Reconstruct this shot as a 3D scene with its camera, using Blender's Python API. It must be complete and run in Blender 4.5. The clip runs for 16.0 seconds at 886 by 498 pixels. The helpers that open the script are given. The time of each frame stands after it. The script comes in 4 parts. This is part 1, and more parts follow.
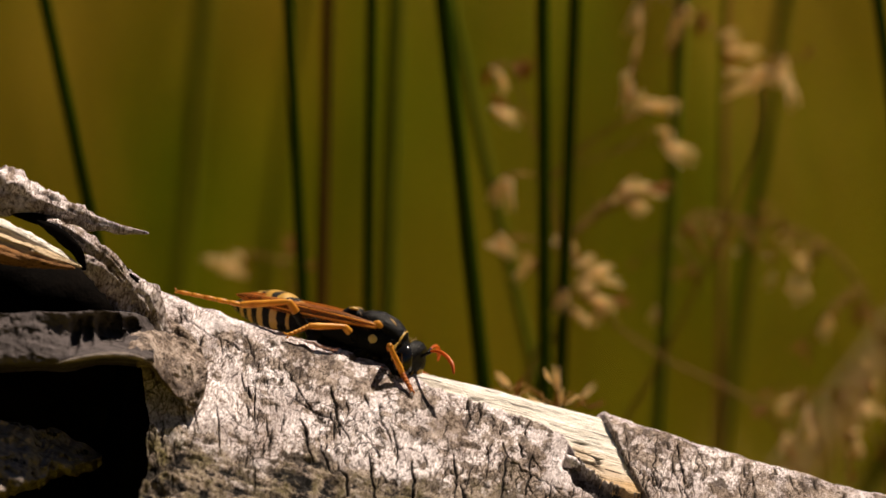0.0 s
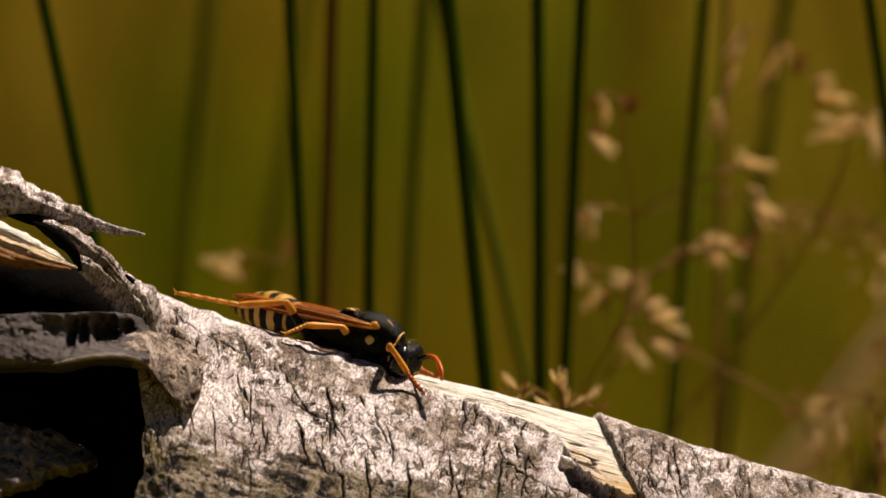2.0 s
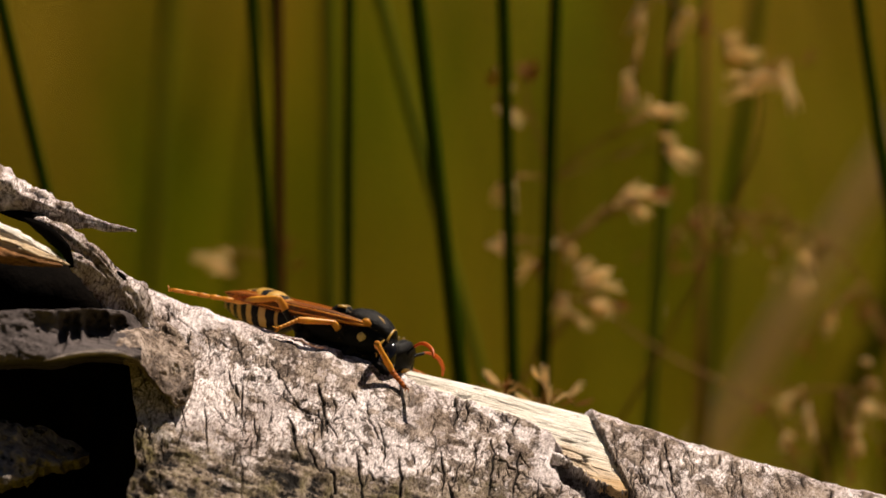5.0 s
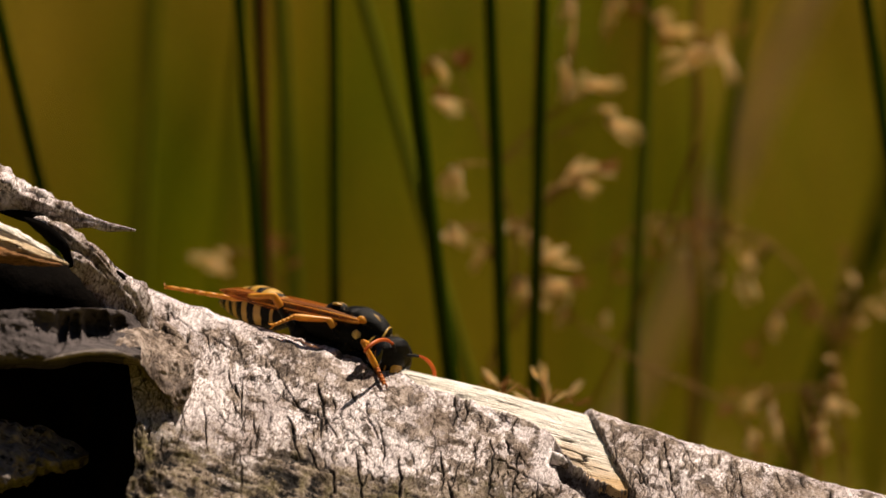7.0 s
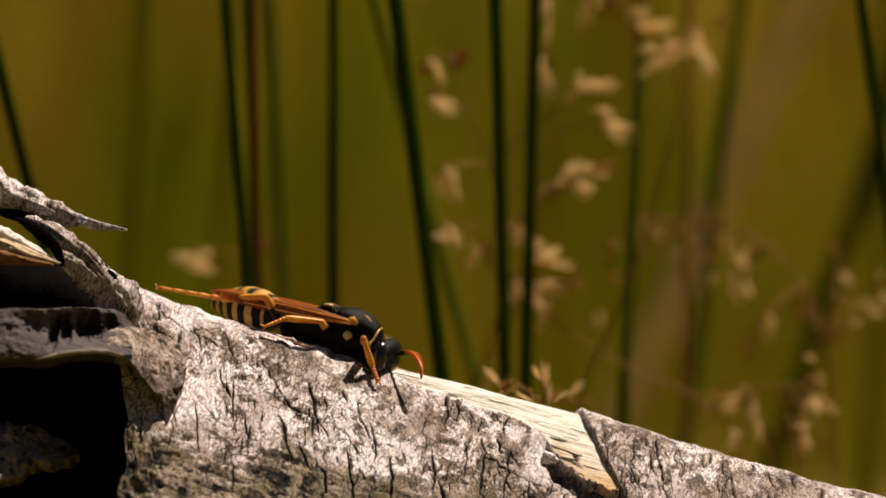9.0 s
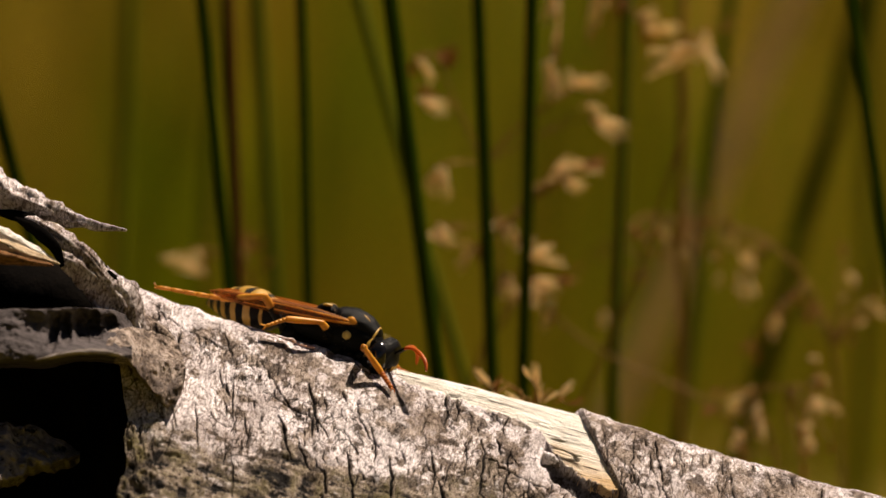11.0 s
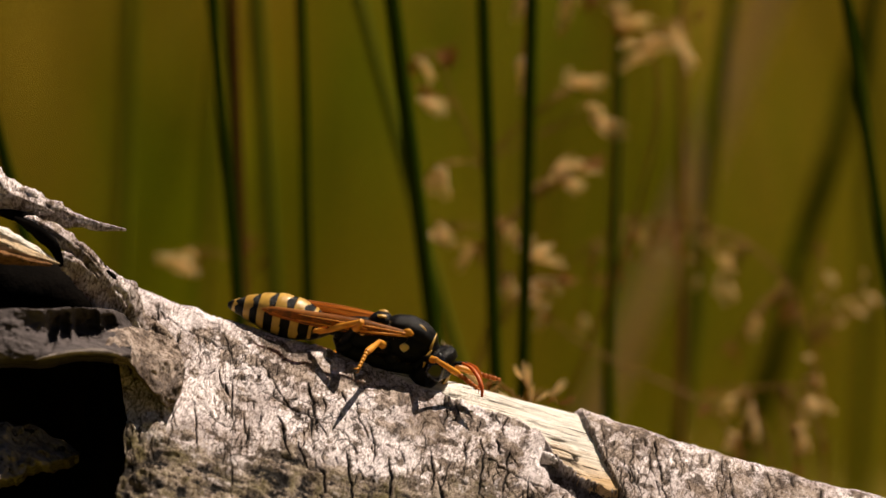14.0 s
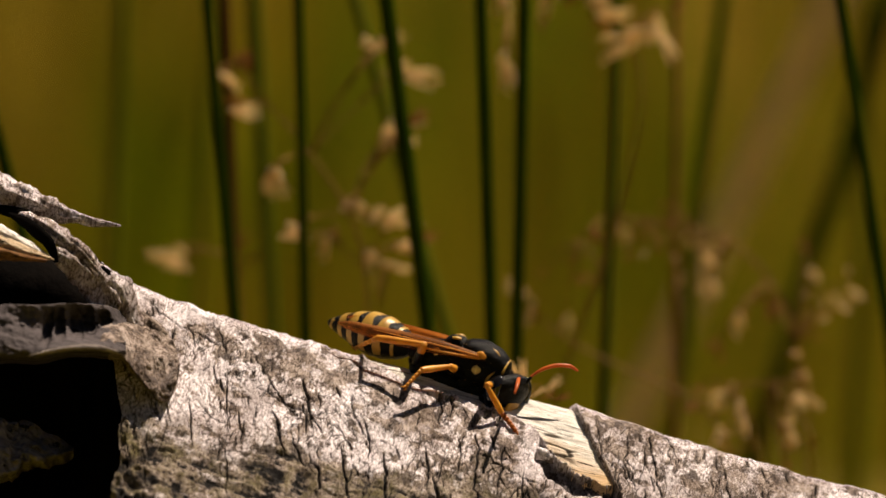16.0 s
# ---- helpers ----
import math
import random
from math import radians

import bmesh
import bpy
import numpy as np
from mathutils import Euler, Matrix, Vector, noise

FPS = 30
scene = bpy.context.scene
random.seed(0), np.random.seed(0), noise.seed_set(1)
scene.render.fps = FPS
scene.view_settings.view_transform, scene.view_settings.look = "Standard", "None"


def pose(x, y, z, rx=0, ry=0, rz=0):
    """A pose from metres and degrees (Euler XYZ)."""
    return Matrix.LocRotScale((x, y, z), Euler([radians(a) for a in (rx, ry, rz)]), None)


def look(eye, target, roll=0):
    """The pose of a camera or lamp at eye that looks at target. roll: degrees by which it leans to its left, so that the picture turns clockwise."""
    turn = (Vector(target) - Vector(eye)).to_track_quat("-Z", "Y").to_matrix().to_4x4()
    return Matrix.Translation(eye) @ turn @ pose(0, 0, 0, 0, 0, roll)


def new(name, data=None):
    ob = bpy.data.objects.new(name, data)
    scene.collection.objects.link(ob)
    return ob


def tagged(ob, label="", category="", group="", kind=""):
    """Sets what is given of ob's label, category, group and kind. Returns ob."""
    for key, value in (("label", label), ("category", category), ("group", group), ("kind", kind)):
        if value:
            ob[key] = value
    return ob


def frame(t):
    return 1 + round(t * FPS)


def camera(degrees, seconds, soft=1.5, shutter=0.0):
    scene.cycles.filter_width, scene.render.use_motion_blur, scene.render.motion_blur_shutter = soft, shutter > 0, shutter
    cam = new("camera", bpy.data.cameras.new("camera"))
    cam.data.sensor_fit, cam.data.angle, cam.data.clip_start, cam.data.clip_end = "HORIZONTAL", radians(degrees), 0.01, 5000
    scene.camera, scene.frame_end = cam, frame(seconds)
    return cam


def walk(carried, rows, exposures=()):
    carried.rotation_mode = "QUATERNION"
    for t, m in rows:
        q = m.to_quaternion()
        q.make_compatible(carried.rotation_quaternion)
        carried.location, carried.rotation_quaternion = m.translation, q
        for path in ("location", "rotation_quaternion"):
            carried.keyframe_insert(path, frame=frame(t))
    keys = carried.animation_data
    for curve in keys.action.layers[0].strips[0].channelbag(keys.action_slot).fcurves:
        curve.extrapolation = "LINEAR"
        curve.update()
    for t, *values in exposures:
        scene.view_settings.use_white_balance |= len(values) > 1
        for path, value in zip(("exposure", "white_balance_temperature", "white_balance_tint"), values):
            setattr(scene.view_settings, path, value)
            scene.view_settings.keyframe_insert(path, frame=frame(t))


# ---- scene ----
import itertools

# ---- camera and its walk ----
D = 0.6            # from the lens to the ridge of the log
U = 0.00004        # one unit of the plan, in metres
cam = camera(5.984, 16.0, soft=1.5)
cam.data.dof.use_dof = True
cam.data.dof.focus_distance = 0.5945
cam.data.dof.aperture_fstop = cam.data.lens / 9.6   # an opening of 9.6 mm
STEP = math.degrees(U / D)
PAN = [(0, 0, 0), (0.5, 0, 1), (1, -2.5, 2), (1.5, -5, 2.3), (2, -7.5, 1.8), (2.5, -12, 1.2), (3, -15, 0), (3.5, -15.5, 0), (4, -19, -2.5),
       (6.5, -23, -4.8), (7, -23, -5), (7.5, -26, -5.3), (8, -29.5, -6), (8.5, -34, -6.2), (9, -38.5, -6.3), (11.5, -39, -5.5),
       (12, -39.5, -6), (12.5, -40, -7.5), (13, -40, -6.3), (14.5, -40, -6), (15, -41.5, -7.5), (15.5, -44.5, -10), (16, -49.5, -13.3)]
walk(cam, [(t, pose(0, -D, 0, 90 + b * STEP, 0, a * STEP)) for t, a, b in PAN], exposures=((0, 0.87), (16, 0.87)))

# ---- sky and sun ----
SUN = Vector((0.36, 0.14, 0.9)).normalized()
world = bpy.data.worlds.new("sky")
scene.world = world
world.use_nodes = True
wn = world.node_tree.nodes
sky = wn.new("ShaderNodeTexSky")
sky.sky_type, sky.sun_disc, sky.air_density, sky.dust_density = 'NISHITA', False, 0.6, 0.5
sky.sun_elevation, sky.sun_rotation = math.asin(SUN.z), math.atan2(SUN.x, SUN.y)
world.node_tree.links.new(sky.outputs[0], wn["Background"].inputs[0])
wn["Background"].inputs[1].default_value = 0.018
sun = new("sun", bpy.data.lights.new("sun", 'SUN'))
sun.data.energy, sun.data.angle, sun.data.color = 5.0, radians(0.6), (1.0, 0.845, 0.68)
sun.matrix_world = look(SUN * 10, (0, 0, 0))


# ---- materials ----
def rgb(c):
    return (c[0], c[1], c[2], 1.0)


def material(name, rough=0.6, spec=0.5):
    m = bpy.data.materials.new(name)
    m.use_nodes = True
    b = m.node_tree.nodes["Principled BSDF"]
    b.inputs["Roughness"].default_value = rough
    b.inputs["Specular IOR Level"].default_value = spec
    return m, m.node_tree.nodes, m.node_tree.links, b


def ramp(n, l, src, stops):
    r = n.new("ShaderNodeValToRGB")
    el = r.color_ramp.elements
    while len(el) < len(stops):
        el.new(0.5)
    for e, (p, c) in zip(el, stops):
        e.position, e.color = p, rgb(c)
    l.new(src, r.inputs[0])
    return r.outputs[0]


def tex(n, l, scale, detail=6.0, stretch=(1, 1, 1), rough=0.6):
    co = n.new("ShaderNodeTexCoord")
    mp = n.new("ShaderNodeMapping")
    mp.inputs["Scale"].default_value = stretch
    l.new(co.outputs["Object"], mp.inputs[0])
    t = n.new("ShaderNodeTexNoise")
    t.inputs["Scale"].default_value, t.inputs["Detail"].default_value, t.inputs["Roughness"].default_value = scale, detail, rough
    l.new(mp.outputs[0], t.inputs["Vector"])
    return t.outputs[0]


def mix(n, l, fac, a, b, mode='MIX'):
    x = n.new("ShaderNodeMix")
    x.data_type, x.blend_type = 'RGBA', mode
    for sock, v in ((x.inputs[0], fac), (x.inputs[6], a), (x.inputs[7], b)):
        if isinstance(v, (int, float)):
            sock.default_value = v
        elif isinstance(v, tuple):
            sock.default_value = rgb(v)
        else:
            l.new(v, sock)
    return x.outputs[2]


def attr(n, name):
    a = n.new("ShaderNodeAttribute")
    a.attribute_name = name
    return a.outputs["Fac"]


def bump(n, l, b, src, strength, dist):
    x = n.new("ShaderNodeBump")
    x.inputs["Strength"].default_value, x.inputs["Distance"].default_value = strength, dist
    l.new(src, x.inputs["Height"])
    l.new(x.outputs[0], b.inputs["Normal"])


def bark_material():
    m, n, l, b = material("silver_bark", 0.8, 0.15)
    pale = ramp(n, l, tex(n, l, 240, 6, (1, 1, 1), 0.65), [(0.36, (0.36, 0.3, 0.28)), (0.46, (0.55, 0.49, 0.495)), (0.58, (0.82, 0.76, 0.79))])
    # streaks that run down across the log, and a sharp grain
    streak = ramp(n, l, tex(n, l, 3600, 5, (1.5, 0.4, 0.4), 0.7), [(0.4, (0.34, 0.27, 0.22)), (0.47, (0.86, 0.83, 0.81)), (0.55, (1.2, 1.19, 1.18))])
    grit = ramp(n, l, tex(n, l, 4200, 5, (1.2, 0.8, 0.8), 0.7), [(0.4, (0.3, 0.23, 0.18)), (0.47, (0.92, 0.9, 0.88)), (0.56, (1.16, 1.15, 1.14))])
    c = mix(n, l, 1.0, mix(n, l, 0.85, pale, streak, 'MULTIPLY'), grit, 'MULTIPLY')
    worn = ramp(n, l, tex(n, l, 210, 6, (1, 0.8, 0.8), 0.7), [(0.44, (0, 0, 0)), (0.58, (0.6, 0.6, 0.6))])
    c = mix(n, l, worn, c, mix(n, l, 0.3, mix(n, l, 1.0, pale, (1.08, 1.06, 1.06), 'MULTIPLY'), grit, 'MULTIPLY'))
    # brown crust, thickest where the bark is stained, broken up into grains
    crust = ramp(n, l, tex(n, l, 900, 7, (1, 0.7, 0.7), 0.72), [(0.42, (0.06, 0.04, 0.027)), (0.5, (0.19, 0.14, 0.105)), (0.58, (0.42, 0.34, 0.29))])
    crust = mix(n, l, 0.8, crust, grit, 'MULTIPLY')
    here = n.new("ShaderNodeMath")
    here.operation = 'MULTIPLY_ADD'
    l.new(attr(n, "stain"), here.inputs[0])
    here.inputs[1].default_value = 0.5
    l.new(tex(n, l, 1100, 9, (1.3, 0.7, 0.7), 0.78), here.inputs[2])
    c = mix(n, l, ramp(n, l, here.outputs[0], [(0.6, (0, 0, 0)), (0.7, (0.9, 0.9, 0.9))]), c, crust)
    # hairline crackle, in patches
    co, wob = n.new("ShaderNodeTexCoord"), n.new("ShaderNodeTexNoise")
    l.new(co.outputs["Object"], wob.inputs["Vector"])
    wob.inputs["Scale"].default_value, wob.inputs["Detail"].default_value = 900, 4
    add = n.new("ShaderNodeMix")
    add.data_type, add.blend_type = 'RGBA', 'LINEAR_LIGHT'
    add.inputs[0].default_value = 0.0009
    l.new(co.outputs["Object"], add.inputs[6])
    l.new(wob.outputs["Color"], add.inputs[7])
    mp = n.new("ShaderNodeMapping")
    mp.inputs["Scale"].default_value = (1.9, 0.55, 0.55)
    l.new(add.outputs[2], mp.inputs[0])
    vor = n.new("ShaderNodeTexVoronoi")
    vor.feature = 'DISTANCE_TO_EDGE'
    vor.inputs["Scale"].default_value = 800
    l.new(mp.outputs[0], vor.inputs["Vector"])
    line = ramp(n, l, vor.outputs["Distance"], [(0.012, (1, 1, 1)), (0.05, (0, 0, 0))])
    where = ramp(n, l, tex(n, l, 330, 4), [(0.47, (0, 0, 0)), (0.56, (0.85, 0.85, 0.85))])
    c = mix(n, l, mix(n, l, 1.0, line, where, 'MULTIPLY'), c, (0.04, 0.027, 0.019))
    c = mix(n, l, attr(n, "moss"), c, mix(n, l, 1.0, (0.13, 0.11, 0.035), grit, 'MULTIPLY'))
    # near-black for cracks and holes, and for shade painted into the pocket
    c = mix(n, l, attr(n, "crack_and_shade"), c, (0.006, 0.004, 0.003))
    l.new(c, b.inputs["Base Color"])
    bump(n, l, b, tex(n, l, 2400, 8, (1.3, 0.7, 0.7), 0.75), 1.0, 0.0004)
    return m


def wood_material(name, pale, mid, dark, scale=1.0):
    m, n, l, b = material(name, 0.85, 0.1)
    grain = tex(n, l, 8000 * scale, 8, (0.03, 1, 1), 0.7)
    c = ramp(n, l, grain, [(0.37, dark), (0.46, mid), (0.56, pale)])
    c = mix(n, l, 0.4, c, ramp(n, l, tex(n, l, 420, 6, (0.3, 1, 1), 0.7), [(0.38, dark), (0.46, mid), (0.6, pale)]))
    split = ramp(n, l, tex(n, l, 4200 * scale, 6, (0.045, 1, 1), 0.65), [(0.36, (1, 1, 1)), (0.41, (0, 0, 0))])
    c = mix(n, l, split, c, tuple(q * 0.35 for q in dark))
    c = mix(n, l, attr(n, "tan"), c, mix(n, l, 1.0, c, (0.72, 0.52, 0.32), 'MULTIPLY'))
    c = mix(n, l, attr(n, "crack_and_shade"), c, (0.03, 0.02, 0.014))
    l.new(c, b.inputs["Base Color"])
    bump(n, l, b, grain, 1.0, 0.0003)
    return m


def plain_material(name, colours, rough=0.5, spec=0.5, scale=600, relief=0.0, island=0.0, trans=0.0, stretch=(1, 1, 1)):
    m, n, l, b = material(name, rough, spec)
    k = len(colours) - 1
    stops = [(0.32 + 0.36 * i / max(k, 1), c) for i, c in enumerate(colours)]
    c = ramp(n, l, tex(n, l, scale, 5, stretch), stops)
    if island:
        g = n.new("ShaderNodeNewGeometry")
        c = mix(n, l, island, c, ramp(n, l, g.outputs["Random Per Island"], [(i / max(k, 1), q) for i, q in enumerate(colours)]))
    l.new(c, b.inputs["Base Color"])
    if relief:
        bump(n, l, b, tex(n, l, scale * 3, 4, stretch), 0.6, relief)
    if trans:
        t = n.new("ShaderNodeBsdfTranslucent")
        l.new(c, t.inputs[0])
        s = n.new("ShaderNodeMixShader")
        s.inputs[0].default_value = trans
        l.new(b.outputs[0], s.inputs[1])
        l.new(t.outputs[0], s.inputs[2])
        l.new(s.outputs[0], n["Material Output"].inputs[0])
    return m


def wing_material():
    m, n, l, b = material("amber_membrane", 0.28, 0.5)
    c = ramp(n, l, tex(n, l, 900, 5, (0.12, 1, 1)), [(0.36, (0.2, 0.07, 0.015)), (0.5, (0.42, 0.17, 0.04)), (0.64, (0.6, 0.3, 0.09))])
    l.new(c, b.inputs["Base Color"])
    glow = n.new("ShaderNodeBsdfTranslucent")
    l.new(c, glow.inputs[0])
    both = n.new("ShaderNodeMixShader")
    both.inputs[0].default_value = 0.5
    l.new(b.outputs[0], both.inputs[1])
    l.new(glow.outputs[0], both.inputs[2])
    t = n.new("ShaderNodeBsdfTransparent")
    t.inputs[0].default_value = (0.85, 0.6, 0.38, 1)
    s = n.new("ShaderNodeMixShader")
    s.inputs[0].default_value = 0.52
    l.new(both.outputs[0], s.inputs[1])
    l.new(t.outputs[0], s.inputs[2])
    l.new(s.outputs[0], n["Material Output"].inputs[0])
    bump(n, l, b, tex(n, l, 1400, 4, (0.1, 1, 1)), 0.7, 0.0001)
    return m


BARK = bark_material()
PALE_WOOD = wood_material("bare_weathered_wood", (0.9, 0.86, 0.79), (0.76, 0.7, 0.62), (0.16, 0.11, 0.07))
TAN_WOOD = wood_material("torn_tan_wood", (0.68, 0.54, 0.37), (0.5, 0.37, 0.24), (0.11, 0.065, 0.036))
MID_WOOD = wood_material("grey_brown_weathered_wood", (0.3, 0.255, 0.23), (0.15, 0.125, 0.11), (0.03, 0.023, 0.019), 0.22)
# grey wood darkened for the knot, whose face lies in shade
SHADED_GREY_WOOD = wood_material("shaded_grey_weathered_wood", (0.1, 0.084, 0.084), (0.055, 0.046, 0.046), (0.018, 0.014, 0.013), 0.2)
BROWN_WOOD = wood_material("damp_brown_wood", (0.3, 0.15, 0.06), (0.13, 0.06, 0.024), (0.02, 0.01, 0.005))
# rotten wood coloured almost black, so the hollow's shade is in the colour
ROTTEN_SHADE = plain_material("rotten_wood_shade_black", [(0.0012, 0.0009, 0.0007), (0.0022, 0.0017, 0.0014), (0.0045, 0.0034, 0.0026)], 0.95, 0.02, 250, 0.0004)
BLACK = plain_material("black_chitin", [(0.001, 0.0008, 0.0007), (0.0026, 0.002, 0.0016)], 0.36, 0.1, 3800, 0.00012)
EYE = plain_material("glossy_eye", [(0.004, 0.0035, 0.003), (0.007, 0.006, 0.005)], 0.12, 0.5, 2600)
YELLOW = plain_material("yellow_chitin", [(0.3, 0.16, 0.022), (0.46, 0.28, 0.05)], 0.38, 0.4, 1200, 0.00004)
CREAM = plain_material("pale_yellow_chitin", [(0.5, 0.34, 0.09), (0.65, 0.47, 0.16)], 0.4, 0.4, 1200)
ORANGE = plain_material("orange_chitin", [(0.5, 0.18, 0.014), (0.72, 0.34, 0.035)], 0.4, 0.4, 900, 0.00004, trans=0.3)
RUST = plain_material("rust_orange_chitin", [(0.42, 0.075, 0.006), (0.62, 0.15, 0.012)], 0.45, 0.4, 900, trans=0.4)
DARK_RUST = plain_material("dark_rust_chitin", [(0.3, 0.07, 0.01), (0.45, 0.13, 0.018)], 0.5, 0.3, 900, trans=0.3)
WING = wing_material()
HAIR = plain_material("pale_hair", [(0.3, 0.2, 0.1), (0.45, 0.32, 0.18)], 0.5, 0.3, 900, trans=0.4)
GREEN_STEM = plain_material("green_stem", [(0.011, 0.023, 0.0013), (0.018, 0.035, 0.0018), (0.036, 0.052, 0.0016)], 0.7, 0.0, 300, 0, trans=0.15, stretch=(3, 3, 0.2))
LIGHT_STEM = plain_material("olive_stem", [(0.075, 0.1, 0.004), (0.115, 0.13, 0.005)], 0.7, 0.05, 300, 0, trans=0.25, stretch=(3, 3, 0.2))
SOFT_STEM = plain_material("pale_olive_stem", [(0.13, 0.145, 0.005), (0.16, 0.165, 0.006)], 0.7, 0.05, 300, 0, trans=0.3, stretch=(3, 3, 0.2))
BROWN_STEM = plain_material("brown_dry_stem", [(0.05, 0.02, 0.003), (0.085, 0.035, 0.004)], 0.7, 0.05, 300, 0, trans=0.15, stretch=(3, 3, 0.2))
STRAW = plain_material("straw_stalk", [(0.15, 0.075, 0.014), (0.26, 0.14, 0.03)], 0.6, 0.1, 500, trans=0.3)
PALE_STRAW = plain_material("bleached_blade", [(0.6, 0.45, 0.27), (0.75, 0.6, 0.4)], 0.7, 0.1, 300, trans=0.4, stretch=(3, 3, 0.2))
HUSK = plain_material("pale_husk", [(0.66, 0.46, 0.2), (0.84, 0.67, 0.37), (0.92, 0.82, 0.55)], 0.6, 0.2, 500, 0.00005, trans=0.55)
RUST_HUSK = plain_material("russet_husk", [(0.26, 0.1, 0.02), (0.46, 0.22, 0.06)], 0.6, 0.2, 500, 0.00005, trans=0.5)
MEADOW = plain_material("meadow_blades", [(0.085, 0.14, 0.002), (0.15, 0.185, 0.003), (0.28, 0.2, 0.012), (0.36, 0.21, 0.03)], 0.85, 0.05, 6.5, 0, island=0.2, trans=0.35, stretch=(1, 0.15, 1.15))
SOIL = plain_material("meadow_ground", [(0.1, 0.11, 0.004), (0.17, 0.11, 0.016), (0.12, 0.13, 0.005)], 0.9, 0.1, 1.1, 0.01)


# ---- mesh helpers ----
def build(name, verts, faces, mat, smooth=True):
    me = bpy.data.meshes.new(name)
    if isinstance(faces, np.ndarray):       # large grids of four-cornered faces
        me.vertices.add(len(verts))
        me.vertices.foreach_set("co", np.asarray(verts, np.float32).ravel())
        me.loops.add(faces.size)
        me.loops.foreach_set("vertex_index", faces.astype(np.int32).ravel())
        me.polygons.add(len(faces))
        me.polygons.foreach_set("loop_start", np.arange(0, faces.size, 4, dtype=np.int32))
        me.update(calc_edges=True)
    else:
        me.from_pydata([tuple(v) for v in verts], [], faces)
        me.update()
    for q in (mat if isinstance(mat, (list, tuple)) else [mat]):
        me.materials.append(q)
    me.polygons.foreach_set("use_smooth", [smooth] * len(me.polygons))
    return me


def part(name, me, parent, label="", at=None):
    ob = new(name, me)
    ob.parent = parent
    if at is not None:
        ob.matrix_basis = at
    return tagged(ob, label)


def thing(name, m, label, category, group="", kind=""):
    ob = new(name)
    ob.empty_display_size = 0.005
    ob.matrix_basis = m
    return tagged(ob, label, category, group, kind)


def lattice(ix, iy, seed):
    h = (ix.astype(np.int64) * 374761393 + iy.astype(np.int64) * 668265263 + seed * 1442695041) & 0x7FFFFFFF
    h = ((h ^ (h >> 13)) * 1274126177) & 0x7FFFFFFF
    return ((h ^ (h >> 16)) & 0xFFFF) / 65535.0


def field(x, y, seed=0, octaves=4, gain=0.5):
    """Smooth noise about 0, from -1 to 1."""
    x, y = np.broadcast_arrays(np.asarray(x, float), np.asarray(y, float))
    out, amp, tot = np.zeros(x.shape), 1.0, 0.0
    for o in range(octaves):
        ix, iy = np.floor(x), np.floor(y)
        fx, fy = x - ix, y - iy
        fx, fy = fx * fx * (3 - 2 * fx), fy * fy * (3 - 2 * fy)
        a, b = lattice(ix, iy, seed + o), lattice(ix + 1, iy, seed + o)
        c, d = lattice(ix, iy + 1, seed + o), lattice(ix + 1, iy + 1, seed + o)
        out += amp * (((a + (b - a) * fx) * (1 - fy) + (c + (d - c) * fx) * fy) * 2 - 1)
        tot += amp
        amp, x, y = amp * gain, x * 2.03 + 17.1, y * 2.03 + 5.7
    return out / tot


def grid_faces(nu, nv):
    i, j = np.meshgrid(np.arange(nu - 1), np.arange(nv - 1), indexing="ij")
    a = (i * nv + j).ravel()
    return np.stack([a, a + 1, a + nv + 1, a + nv], -1)


def sheet_faces(nu, nv, close=False):
    f = []
    for i in range(nu - 1):
        for j in range(nv if close else nv - 1):
            k = (j + 1) % nv
            f.append((i * nv + j, i * nv + k, (i + 1) * nv + k, (i + 1) * nv + j))
    return f


def loft(path, radii, sides=10, rough=0.0, seed=0, up=(0, 1, 0), freq=0.25, per=1, fibre=0.0):
    """Verts and faces of a closed tube along path; radii: one number or a pair (in the plane across up, along up) a point."""
    pts = [Vector(p) for p in path]
    rad = [(r, r) if isinstance(r, (int, float)) else r for r in radii]
    if per > 1:
        fine, fr = [], []
        k = len(pts)
        for i in range(k - 1):
            p0, p1, p2, p3 = pts[max(i - 1, 0)], pts[i], pts[i + 1], pts[min(i + 2, k - 1)]
            for s in range(per):
                t = s / per
                fine.append(0.5 * (2 * p1 + (p2 - p0) * t + (2 * p0 - 5 * p1 + 4 * p2 - p3) * t * t + (3 * p1 - p0 - 3 * p2 + p3) * t ** 3))
                fr.append(tuple(rad[i][q] * (1 - t) + rad[i + 1][q] * t for q in (0, 1)))
        pts, rad = fine + [pts[-1]], fr + [rad[-1]]
    n, verts = len(pts), []
    upv = Vector(up)
    for i, p in enumerate(pts):
        d = (pts[min(i + 1, n - 1)] - pts[max(i - 1, 0)]).normalized()
        b = (upv - d * upv.dot(d)).normalized()
        a = b.cross(d)
        for j in range(sides):
            w = 2 * math.pi * j / sides
            g = 1.0
            if rough:
                g += rough * float(field(i * freq + seed * 7.3, math.cos(w) * 1.6 + seed, seed, 3) + 0.6 * field(math.sin(w) * 2.1 + 9, i * freq * 2.3, seed + 5, 3))
            if fibre:
                g += fibre * float(field(math.cos(w) * 5 + seed, math.sin(w) * 5 + i * 0.012 * freq * 20, seed + 3, 4, 0.65))
            verts.append(p + (a * math.cos(w) * rad[i][0] + b * math.sin(w) * rad[i][1]) * g)
    faces = sheet_faces(n, sides, True)
    verts += [pts[0], pts[-1]]
    c0, c1 = len(verts) - 2, len(verts) - 1
    for j in range(sides):
        faces.append((c0, (j + 1) % sides, j))
